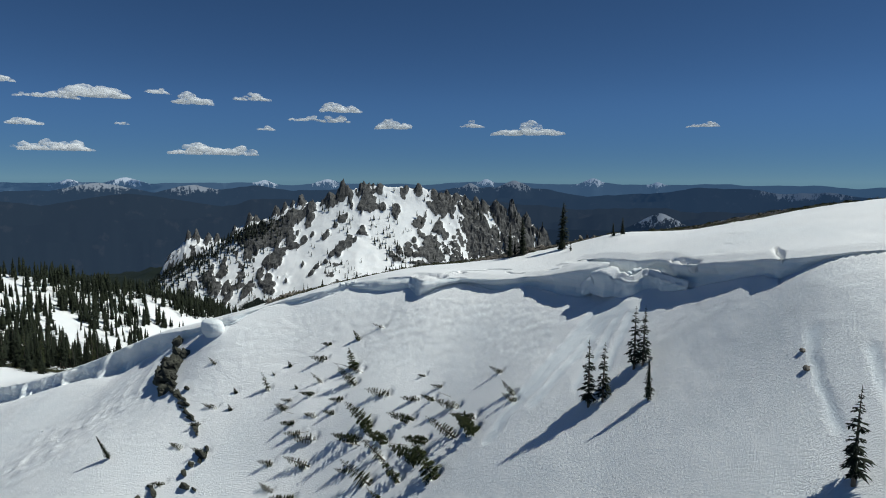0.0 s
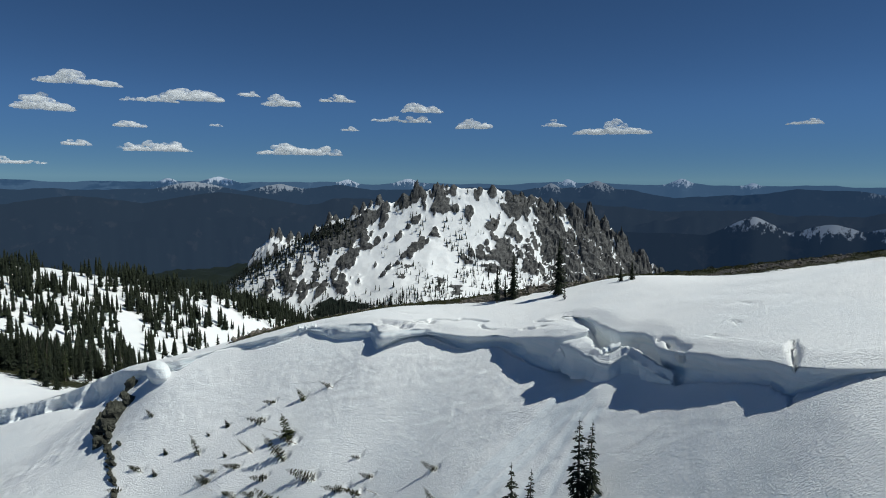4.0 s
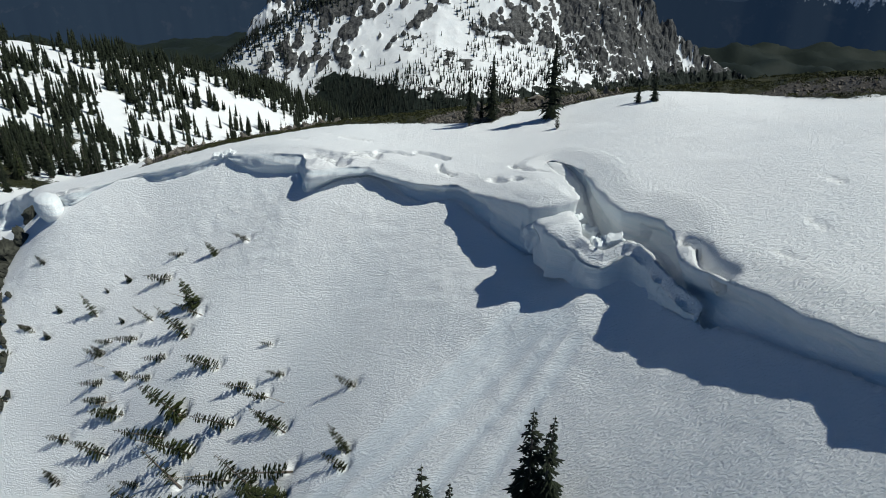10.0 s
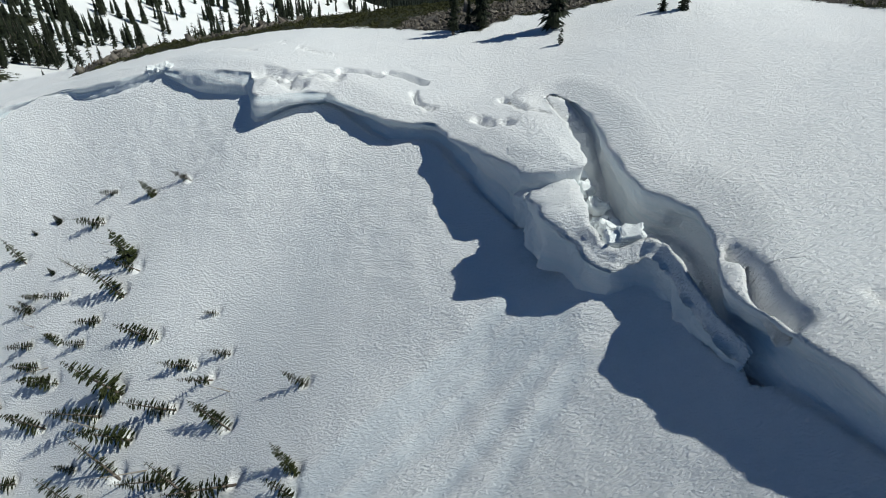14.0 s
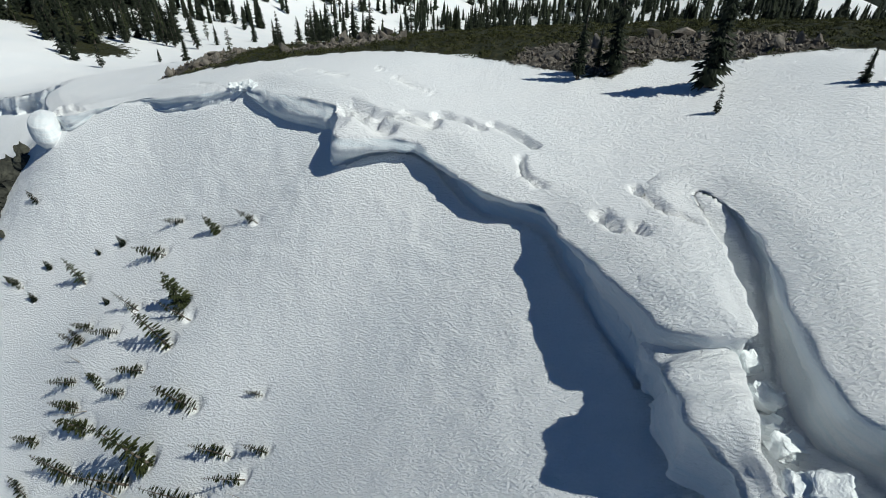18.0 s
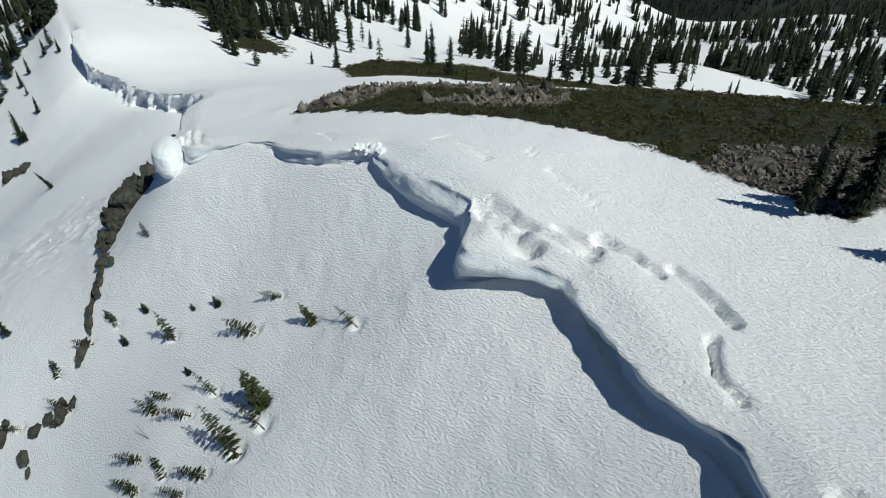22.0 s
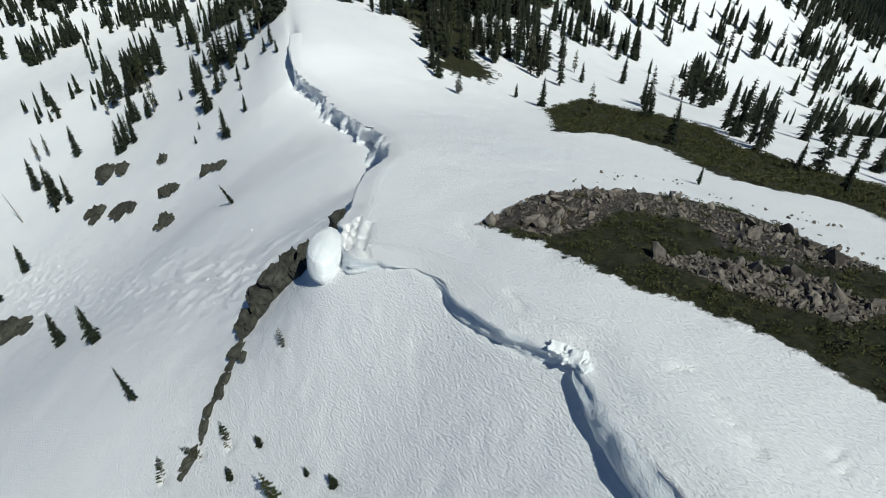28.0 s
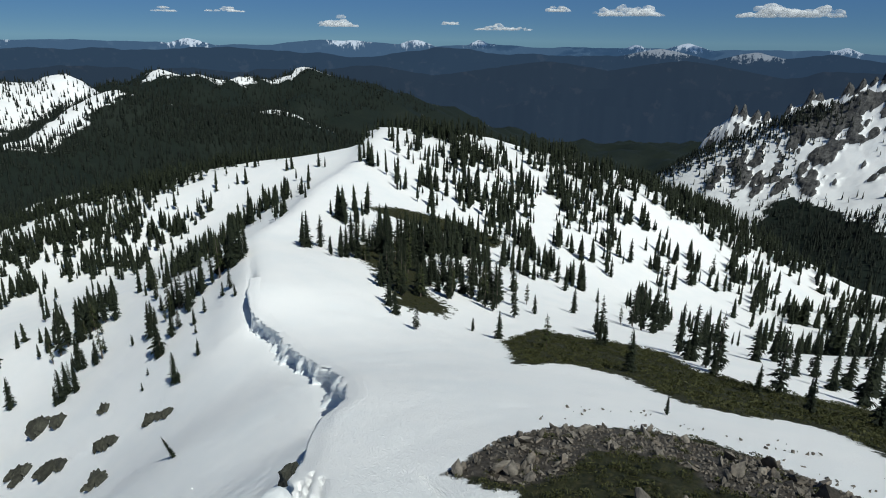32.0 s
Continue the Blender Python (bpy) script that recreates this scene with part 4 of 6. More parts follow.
SUNK = [(37.4, 93.9, 3.2, 0.2), (36.6, 95.2, 2.6, 0.25), (35.8, 96.6, 2.2, 0.3), (35.3, 98.2, 2.0, 0.35), (34.8, 99.8, 1.7, 0.4), (34.1, 101.2, 1.4, 0.45), (33.0, 101.9, 1.4, 0.5), (31.6, 101.7, 1.9, 0.6), (30.6, 102.4, 1.6, 0.7), (30.1, 103.6, 1.4, 0.8), (29.9, 104.4, 1.2, 1.2), (29.8, 104.8, 0.3, 2.7), (29.6, 106.4, 0.6, 3.0), (29.5, 108.0, 1.0, 3.3), (29.2, 109.8, 1.4, 3.4), (27.6, 111.6, 1.9, 2.6), (26.0, 113.0, 2.6, 1.6)]
broken_wall("cornice_broken", SUNK, "sunken broken piece of cornice standing before the crack")
cornice("cornice", EDGE_HIGH[1:] + EDGE_CRACK + EDGE_BOWL + EDGE_LOW + EDGE_FAR[:12], 0.36, 1.15, "overhanging snow cornice with blue layered face along the ridge")


def slab_top(name, x0, x1, y0, y1, label):
    """The crown of snow over a sharp corner of the cornice."""
    X, Y = np.meshgrid(np.arange(x0, x1, 0.2), np.arange(y0, y1, 0.2))
    d = from_line(EDGE, X, Y)
    Z = back(X, Y) - 0.45 * soft(1.9, 0.3, d) + 0.04 - crack_cut(X, Y)
    rim = np.minimum(np.minimum(X - x0, X.max() - X), np.minimum(Y - y0, Y.max() - Y))
    Z = Z - 0.5 * soft(0.7, 0.0, rim)
    ok = ~inside(FRONT_AREA, X, Y) & (d > 0.35)
    ids = np.arange(X.size).reshape(X.shape)
    cell = ok[:-1, :-1] & ok[:-1, 1:] & ok[1:, 1:] & ok[1:, :-1]
    quads = np.stack([ids[:-1, :-1], ids[:-1, 1:], ids[1:, 1:], ids[1:, :-1]], -1)[cell]
    used, small = np.unique(quads, return_inverse=True)
    v = np.stack([X.ravel(), Y.ravel(), Z.ravel()], 1)[used]
    return tagged(new(name, mesh_of(name, v, small.reshape(-1, 4), SNOW)), label, "snow cornice", kind="structure")


slab_top("slab_top", 23.6, 30.8, 109.0, 115.4, "smooth snow crown at the end of the cornice slab")
slab_top("slab_top", -7.4, -1.6, 131.4, 136.2, "smooth snow crown over the rounded nose of the slab")

# ---- distant ranges and clouds, far beyond the valley ----
EYE = (10, 60, 55)


def bearing(az, far, elev):
    """A place by bearing (degrees left of +y), distance and height angle from the middle of the path."""
    return (EYE[0] - far * math.sin(radians(az)), EYE[1] + far * math.cos(radians(az)), EYE[2] + far * math.tan(radians(elev)))


def mountain_range(name, mat, far, elev, swing, seed, label, peaks=(), deep=420, scale=0.03, span=(-62, 118)):
    az = np.arange(*span, 0.22)
    ridge = elev + swing * rnd(az, 0 * az, seed, scale * 3.3, 6)
    crest = np.zeros_like(az)
    for a, h, w in peaks:
        bell = np.exp(-np.abs((az - a) / w) ** 1.5)
        ridge = np.maximum(ridge, h - (h - elev + 1.0) * (1 - bell) + 0.05 * rnd(az, 0 * az, seed + 3, 1.5, 4))
        crest = np.maximum(crest, bell)
    rows = 24
    v, c = [], []
    for k in range(rows):
        d = (k / (rows - 1)) ** 1.15
        down = 900 * d
        spur = rnd(az * far * 0.0175 * 0.006, np.full_like(az, down * 0.004 + 40), seed + 7, 1.6, 7)
        for a, r, w, s in zip(az, ridge, spur, crest):
            x, y, z = bearing(a, far - deep * d, r)
            v.append((x, y, EYE[2] + far * math.tan(radians(r)) - down))
            c.append(s * max(0.0, 1 - down / 130))
    depth = range(rows)
    n = len(az)
    f = [(a * n + b, a * n + b + 1, (a + 1) * n + b + 1, (a + 1) * n + b) for a in range(len(depth) - 1) for b in range(n - 1)]
    me = mesh_of(name, v, f, mat)
    me.attributes.new("crest", "FLOAT", "POINT").data.foreach_set("value", np.array(c, np.float32))
    return tagged(new(name, me), label, "mountain range", kind="structure")


mountain_range("backdrop_far", HAZE_FAR, 4850, -0.4, 0.4, 1.0, "mountain range with snowy tops on the horizon, tinted pale blue as haze", [(-13.5, 0.15, 2.2), (-19, -0.15, 1.5), (-4, 0.05, 1.6), (10.5, -0.05, 2.6), (16, -0.15, 2), (27, 0.0, 3), (31, -0.15, 2), (49.5, 0.0, 3), (44, 0.05, 2), (55, -0.1, 3), (68, -0.1, 3), (82, 0.05, 3)])
mountain_range("backdrop_hazed", HAZE_MID, 4550, -1.0, 0.7, 5.0, "dark wooded mountain range tinted blue as haze", [(-6.5, -0.1, 2.8), (-2.5, -0.35, 2), (-30, -2.2, 6), (29, -0.45, 5), (22, -0.6, 4)])
mountain_range("backdrop_hazed", HAZE_MID, 4330, -1.75, 0.6, 7.0, "wooded ridge beyond the valley, tinted blue as haze", [])
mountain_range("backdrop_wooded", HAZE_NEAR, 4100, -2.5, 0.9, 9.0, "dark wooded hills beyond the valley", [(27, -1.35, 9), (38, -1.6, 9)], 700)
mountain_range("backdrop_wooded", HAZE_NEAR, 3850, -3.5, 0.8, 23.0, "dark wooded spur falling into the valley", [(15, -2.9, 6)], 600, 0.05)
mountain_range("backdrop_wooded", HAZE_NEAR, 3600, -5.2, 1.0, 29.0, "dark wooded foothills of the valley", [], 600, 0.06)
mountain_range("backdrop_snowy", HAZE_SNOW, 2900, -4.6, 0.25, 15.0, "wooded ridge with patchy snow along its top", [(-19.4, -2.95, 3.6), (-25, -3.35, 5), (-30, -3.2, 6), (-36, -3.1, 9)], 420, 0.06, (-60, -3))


def cloud(az, elev, wide, tall, seed):
    far = 4650
    x, y, z = bearing(az, far, elev - 0.95)
    w, h = far * math.tan(radians(wide)) / 2, far * math.tan(radians(tall))
    rng = np.random.RandomState(seed)
    bm = bmesh.new()
    across = Vector((math.cos(radians(az)), math.sin(radians(az)), 0))
    count = 12 + int(wide * 9)
    for k in range(count):
        u = rng.uniform(-1, 1)
        heap_up = (1 - u * u) ** 0.8 * (0.55 + 0.45 * math.sin(u * 5 + seed))
        r = 0.75 * h * rng.uniform(0.12, 0.34) * (1 - 0.4 * u * u)
        at = across * (u * w * 0.92) + Vector((0, rng.uniform(-0.4, 0.4) * h, r * 0.3 + 0.68 * h * heap_up * rng.uniform(0, 1) ** 1.3))
        made = bmesh.ops.create_icosphere(bm, subdivisions=2, radius=r)
        stretch = rng.uniform(1.2, 2.4)
        for q in made["verts"]:
            c = q.co.copy()
            c *= 1 + 0.3 * noise.fractal(c / r * 1.3 + Vector((k, seed, 0)), 1.0, 2.0, 5)
            q.co = at + across * (c.dot(across) * stretch) + Vector((0, c.y * 0.6, max(c.z, -0.3 * r)))
    me = bpy.data.meshes.new("cloud")
    bm.to_mesh(me)
    bm.free()
    me.materials.append(CLOUD)
    me.polygons.foreach_set("use_smooth", np.ones(len(me.polygons), bool))
    ob = new("cloud", me)
    ob.location = (x, y, z)
    return tagged(ob, "small white fair-weather cumulus cloud in blue sky", "cloud", "clouds in the sky", "structure")


# bearing, height angle of the base, width and height in degrees
CLOUDS = [(-7.7, 4.9, 6.6, 1.5), (-2.6, 5.6, 2.3, 0.8), (4.6, 5.4, 3.2, 1.4), (9.3, 6.8, 3.8, 1.3), (9.7, 5.9, 2.6, 0.9), (12.3, 6.0, 3.2, 0.7), (15.7, 5.1, 1.6, 0.6), (16.8, 7.6, 3.2, 0.9), (21.6, 7.1, 3.0, 1.3)]
CLOUDS += [(20.0, 2.9, 7.5, 1.5), (29.0, 7.2, 4.6, 1.8), (32.2, 7.0, 4.6, 0.8), (31.8, 3.0, 5.6, 1.5), (33.8, 4.9, 2.6, 0.9), (37.0, 8.0, 5.6, 1.4), (39.5, 5.9, 3.6, 1.7), (37.5, 3.3, 2.0, 0.8), (-22.5, 5.4, 2.8, 0.6)]
CLOUDS += [(56, 1.9, 2.6, 1.2), (65, 2.9, 3.2, 0.5), (69.5, 2.8, 1.6, 0.5), (42.0, 1.8, 5.0, 0.7), (46.5, 2.2, 1.4, 0.6), (24.5, 7.8, 2.0, 0.7), (27.0, 5.2, 1.2, 0.4)]
for k, (a, e, w_, h_) in enumerate(CLOUDS):
    cloud(a, e, w_, h_, k + 1)

# ---- conifers ----
def conifer_meshes(seed, tall, wide, whorls, per, bare, droop, ragged, needles=NEEDLES, detail=2, core=0.0):
    """Trunk and crown of one fir: whorls of drooping boughs, each with side sprays."""
    rng = np.random.RandomState(seed)
    tv, tf = [], []
    sides, rings = (6, 5) if detail > 1 else (4, 2)
    bend = rng.uniform(-0.03, 0.03, 2) * tall
    for k in range(rings):
        t = k / (rings - 1)
        r = 0.022 * tall * (1 - t) ** 0.8 + 0.012
        for a in range(sides):
            w = 2 * math.pi * a / sides
            tv.append((r * math.cos(w) + bend[0] * t * t, r * math.sin(w) + bend[1] * t * t, tall * t * 0.99 - 0.5 * (1 - t)))
    for k in range(rings - 1):
        for a in range(sides):
            b = (a + 1) % sides
            tf.append((k * sides + a, k * sides + b, (k + 1) * sides + b, (k + 1) * sides + a))
    v, f = [], []

    def bough(base, way, length, width, drop):
        side = Vector((-way.y, way.x, 0))
        n = len(v)
        tip = base + way * length + Vector((0, 0, -drop * length))
        mid = base + way * length * 0.5 + Vector((0, 0, -drop * length * 0.25 + 0.05 * length))
        v.extend([base, mid + side * width * 0.5 - Vector((0, 0, width * 0.35)), mid, mid - side * width * 0.5 - Vector((0, 0, width * 0.35)), tip])
        f.extend([(n, n + 1, n + 2), (n, n + 2, n + 3), (n + 1, n + 4, n + 2), (n + 2, n + 4, n + 3)])

    for k in range(whorls):
        t = bare + (1 - bare) * (k + rng.uniform(-0.3, 0.3)) / whorls
        t = min(max(t, bare), 0.985)
        reach = wide * (1 - t) ** 0.68 * (0.6 + 0.4 * min(1, (t - bare) * 6 + 0.2)) * rng.uniform(0.78, 1.12)
        z = tall * t
        turn = rng.uniform(0, 6.28)
        for a in range(per):
            if rng.uniform() < ragged:
                continue
            w = turn + 2 * math.pi * a / per + rng.uniform(-0.25, 0.25)
            way = Vector((math.cos(w), math.sin(w), 0))
            length = reach * rng.uniform(0.45, 1.2) + 0.05 * wide
            base = Vector((bend[0] * t * t, bend[1] * t * t, z + rng.uniform(-0.02, 0.02) * tall))
            bough(base, way, length, length * 0.26 + 0.05, droop * rng.uniform(0.4, 1.3) * (1.2 - t))
            if detail > 1:
                for sgn, out_at in ((-1, 0.2), (1, 0.3), (-1, 0.5), (1, 0.6)):
                    w2 = w + sgn * rng.uniform(0.45, 0.85)
                    start = base + way * length * (out_at + rng.uniform(-0.08, 0.08)) + Vector((0, 0, -0.3 * droop * out_at * length))
                    bough(start, Vector((math.cos(w2), math.sin(w2), 0)), length * (0.75 - 0.6 * out_at) * rng.uniform(0.7, 1.1), length * 0.17 + 0.04, droop * rng.uniform(0.5, 1.5))
    if core:
        # the shaded heart of the crown
        for k in range(4):
            t0 = bare + (0.97 - bare) * k / 4
            n, r0 = len(v), core * wide * (1 - t0) ** 0.75
            v.append(Vector((0, 0, tall * min(1.0, t0 + 0.42 * (1 - bare)))))
            for a in range(6):
                w = a * 1.047 + k
                v.append(Vector((r0 * math.cos(w), r0 * math.sin(w), tall * t0 + rng.uniform(-0.3, 0.1))))
            f.extend([(n, n + 1 + a, n + 1 + (a + 1) % 6) for a in range(6)])
    n = len(v)
    v.extend([Vector((bend[0] + 0.05, bend[1], tall * 0.95)), Vector((bend[0] - 0.05, bend[1] + 0.05, tall * 0.95)), Vector((bend[0], bend[1] - 0.06, tall * 0.95)), Vector((bend[0], bend[1], tall * 1.03))])
    f.extend([(n, n + 1, n + 3), (n + 1, n + 2, n + 3), (n + 2, n, n + 3)])
    return mesh_of("trunk", tv, tf, BARK), mesh_of("crown", v, f, needles, False), (tv, tf, v, f)


FIR_LABEL = "dark green mountain fir standing in the snow"


def fir(kind, m, label, group, name="fir_tree"):
    trunk, crown, _ = kind
    root = new(name)
    part("trunk", trunk, root)
    part("crown", crown, root)
    root.matrix_world = m
    return tagged(root, label, "conifer tree", group)


KINDS = [conifer_meshes(11 + k, 10.0, w, 24, 6, b, 0.5, r, core=c) for k, (w, b, r, c) in enumerate([(1.85, 0.05, 0.12, 0.42), (1.6, 0.1, 0.16, 0.42), (2.1, 0.03, 0.12, 0.42), (1.9, 0.12, 0.25, 0.0)])]
SPARSE = [conifer_meshes(31 + k, 10.0, w, 18, 6, b, 0.35, 0.35, OLIVE) for k, (w, b) in enumerate([(2.0, 0.18), (1.6, 0.28)])]


def lesser_fir(seed, wide, bare, whorls=13, per=5):
    """A fir of the woods: ragged whorls of folded boughs round a slim heart."""
    r = np.random.RandomState(seed)
    tv = [(0.2, 0, -0.6), (-0.1, 0.17, -0.6), (-0.1, -0.17, -0.6), (0, 0, 9.6)]
    tf = [(0, 1, 3), (1, 2, 3), (2, 0, 3)]
    v, f = [], []
    for k in range(whorls):
        t = bare + (0.97 - bare) * (k + r.uniform(-0.3, 0.3)) / whorls
        reach = 1.02 * wide * (1 - max(t, 0)) ** 0.62 * min(1.0, 0.6 + 2.5 * (t - bare)) * r.uniform(0.72, 1.12) + 0.12
        for a in range(per):
            w, q = 6.283 * (a + r.uniform(-0.35, 0.35)) / per + 0.7 * k, reach * r.uniform(0.5, 1.15)
            c, d, z = math.cos(w), math.sin(w), 10 * t + r.uniform(-0.25, 0.25)
            n, h = len(v), 0.34 * q
            v += [(0, 0, z + 0.3), (0.55 * q * c - h * d, 0.55 * q * d + h * c, z - 0.28 * q), (q * c, q * d, z - 0.3 * q), (0.55 * q * c + h * d, 0.55 * q * d - h * c, z - 0.28 * q)]
            f += [(n, n + 1, n + 2), (n, n + 2, n + 3)]
    for k in range(3):
        t0, n = bare + (0.9 - bare) * k / 3, len(v)
        v.append((0, 0, min(10 * t0 + 5.5, 10.2)))
        v += [(0.6 * wide * (1 - t0) ** 0.7 * math.cos(1.257 * a + k), 0.6 * wide * (1 - t0) ** 0.7 * math.sin(1.257 * a + k), 10 * t0 + r.uniform(-0.3, 0.3)) for a in range(5)]
        f += [(n, n + 1 + a, n + 1 + (a + 1) % 5) for a in range(5)]
    return tv, tf, v, f


SMALL = [lesser_fir(41 + k, w, b) for k, (w, b) in enumerate([(2.0, 0.04), (1.6, 0.08), (2.4, 0.03), (1.4, 0.12), (1.9, 0.2), (2.2, 0.06)])]

rng = np.random.RandomState(7)


def upright(x, y, size, lean=0.0, to=0.0, sink=0.1):
    z = float(ground_at(x, y)) - sink
    turn = Matrix.Rotation(radians(to), 4, "Z") @ Matrix.Rotation(radians(lean), 4, "Y") @ Matrix.Rotation(rng.uniform(0, 6.28), 4, "Z")
    return Matrix.Translation((x, y, z)) @ turn @ Matrix.Scale(size / 10.0, 4)


# the few tall firs in the bowl and on the top
for x, y, h, k in [(20.2, 83.1, 9.3, 3), (21.9, 82.2, 8.2, 3), (26.6, 84.2, 8.8, 3), (27.6, 83.6, 8.2, 3), (26.3, 77.1, 5.6, 1), (35.2, 51, 8.8, 3)]:
    fir(KINDS[k], upright(x, y, h), "tall dark green fir standing on the steep snow slope", "firs in the snow bowl")
for x, y, h, k in [(15.9, 145.4, 7.6, 1), (19.0, 147, 9.4, 0), (27.4, 141.8, 11.0, 0), (28.2, 136.4, 2.6, 3), (38.2, 139.2, 3.0, 2), (40, 138.4, 3.8, 2), (17.4, 148, 4.6, 1)]:
    fir(KINDS[k], upright(x, y, h), "weathered fir on the snowy top beside the heath", "firs on the top")


# ---- woods: single firs near the path, the rest as standing woods ----
def joined(name, spots, kinds, label, needles=FAR_NEEDLES):
    """Many small conifers as one object: trunks and crowns."""
    data = [(np.array([tuple(q) for q in tv + cv], float) / 10, np.array(list(tf) + [tuple(i + len(tv) for i in q) for q in cf]), np.r_[np.zeros(len(tf)), np.ones(len(cf))]) for tv, tf, cv, cf in kinds]
    r = np.random.RandomState(len(spots))
    V, F, M, at = [], [], [], 0
    for x, y, z, h, k, turn in spots:
        a, faces, mi = data[k % len(data)]
        c, s, w = math.cos(turn), math.sin(turn), h * r.uniform(0.75, 1.25)
        lx, ly = r.uniform(-0.05, 0.05, 2) * h
        V.append(np.c_[(a[:, 0] * c - a[:, 1] * s) * w + x + lx * a[:, 2], (a[:, 0] * s + a[:, 1] * c) * w + y + ly * a[:, 2], a[:, 2] * h + z])
        F.append(faces + at)
        M.append(mi)
        at += len(a)
    V, F, M = np.concatenate(V), np.concatenate(F), np.concatenate(M)
    me = bpy.data.meshes.new(name)
    me.vertices.add(len(V))
    me.vertices.foreach_set("co", V.ravel())
    me.loops.add(F.size)
    me.loops.foreach_set("vertex_index", F.ravel().astype(np.int32))
    me.polygons.add(len(F))
    me.polygons.foreach_set("loop_start", np.arange(0, F.size, 3))
    me.polygons.foreach_set("material_index", M.astype(np.int32))
    me.materials.append(BARK)
    me.materials.append(needles)
    me.update(calc_edges=True)
    return tagged(new(name, me), label, "woodland", kind="stuff")


def spire(seed, tiers, wide):
    """A far conifer: ragged tiers of drooping points round a stem."""
    r = np.random.RandomState(seed)
    tv = [(0.14, 0, -0.6), (-0.1, 0.12, -0.6), (-0.1, -0.12, -0.6), (0, 0, 9.0)]
    tf = [(0, 1, 3), (1, 2, 3), (2, 0, 3)]
    v, f = [], []
    for k in range(tiers):
        t = 0.06 + 0.9 * k / tiers
        reach, z = wide * (1 - t) ** 0.8, 10 * t
        n, m = len(v), 6
        v.append((0, 0, min(z + 10 * 1.7 / tiers, 10.2)))
        for a in range(m):
            w = 6.283 * (a + r.uniform(-0.25, 0.25)) / m + k
            q = reach * r.uniform(0.55, 1.15)
            v.append((q * math.cos(w), q * math.sin(w), z - 0.22 * q + r.uniform(-0.2, 0.2)))
        f += [(n, n + 1 + a, n + 1 + (a + 1) % m) for a in range(m)]
    return tv, tf, v, f


TINY = [spire(71, 5, 1.7), spire(72, 4, 1.4), spire(73, 6, 2.0), spire(74, 5, 1.2)]


def scatter(count, x0, x1, y0, y1, chance, seed):
    """Random spots (x, y) of which each is kept with its chance."""
    r = np.random.RandomState(seed)
    x, y = r.uniform(x0, x1, count), r.uniform(y0, y1, count)
    keep = r.uniform(0, 1, count) < chance(x, y)
    return x[keep], y[keep]


def behind(x, y):
    return ~inside(FRONT_AREA, x, y)


# groves as (x, y, radius): on the near flank, the far spur, its lower side and in the basin
GROVES_NEAR = [(-219, 261, 9), (-222, 288, 10), (-230, 251, 4), (-174, 256, 7), (-177, 276, 7), (-170, 294, 6), (-196, 307, 8), (-239, 294, 8), (-193, 286, 8), (-203, 279, 7), (-239, 423, 5), (-214, 420, 6), (-265, 474, 6), (-178, 444, 9), (-155, 440, 6), (-97, 346, 5), (-117, 404, 6), (-90, 442, 9), (-118, 299, 4), (-279, 299, 5), (-292, 318, 4), (-164, 289, 6), (-221, 384, 7), (-264, 430, 8), (-242, 349, 16), (-241, 320, 14), (-250, 427, 6)]
GROVES_SPUR = [(-349, 424, 17), (-410, 523, 21), (-457, 539, 24), (-521, 558, 20), (-440, 412, 14), (-387, 528, 13), (-375, 544, 13), (-342, 458, 18), (-326, 479, 13), (-303, 480, 11), (-297, 436, 10), (-318, 568, 13), (-305, 591, 13), (-351, 578, 14), (-345, 394, 8), (-362, 398, 10), (-391, 398, 11), (-273, 378, 14), (-275, 407, 11), (-334, 503, 17), (-390, 541, 14), (-322, 302, 6), (-299, 457, 11), (-467, 540, 32), (-428, 531, 16), (-343, 517, 19), (-330, 431, 16), (-306, 449, 14), (-275, 441, 12)]
GROVES_LOWER = [(-330, 651, 23), (-321, 698, 18), (-283, 675, 23), (-286, 752, 26), (-240, 732, 15), (-215, 754, 22), (-232, 549, 8), (-235, 588, 8), (-129, 508, 10), (-99, 510, 12), (-196, 785, 16), (-322, 604, 17), (-287, 562, 10), (-366, 731, 20), (-336, 637, 14), (-288, 591, 14), (-327, 562, 15), (-292, 592, 18), (-277, 605, 13), (-307, 729, 24), (-376, 629, 18), (-351, 658, 26), (-287, 800, 20), (-200, 640, 12), (-150, 600, 12), (-60, 520, 14), (-31, 490, 15), (26, 476, 15), (-60, 470, 10), (60, 480, 15), (0, 505, 13), (90, 490, 16), (-38, 669, 14), (32, 676, 16)]
GROVES_RIGHT = [(-60, 430, 11), (-20, 440, 13), (20, 430, 13), (60, 440, 15), (110, 470, 18), (-100, 470, 9), (40, 520, 16), (90, 540, 18), (-10, 560, 14)]
GROVES_BASIN = [(-297, 172, 10), (-253, 165, 5), (-243, 155, 4), (-312, 138, 5), (-299, 224, 12), (-230, 205, 6), (-230, 190, 6), (-233, 182, 5), (-323, 184, 9), (-302, 169, 6), (-257, 158, 4), (-210, 179, 3), (-184, 173, 2), (-233, 212, 5), (-225, 218, 5), (-390, 287, 10), (-464, 243, 13), (-463, 175, 11), (-448, 155, 9), (-476, 214, 14), (-536, 211, 22), (-636, 169, 26), (-499, 136, 9), (-536, 183, 20), (-568, 148, 14), (-524, 251, 22), (-488, 278, 14), (-201, 199, 3), (-340, 250, 9), (-420, 330, 12), (-580, 300, 26), (-600, 400, 30)]


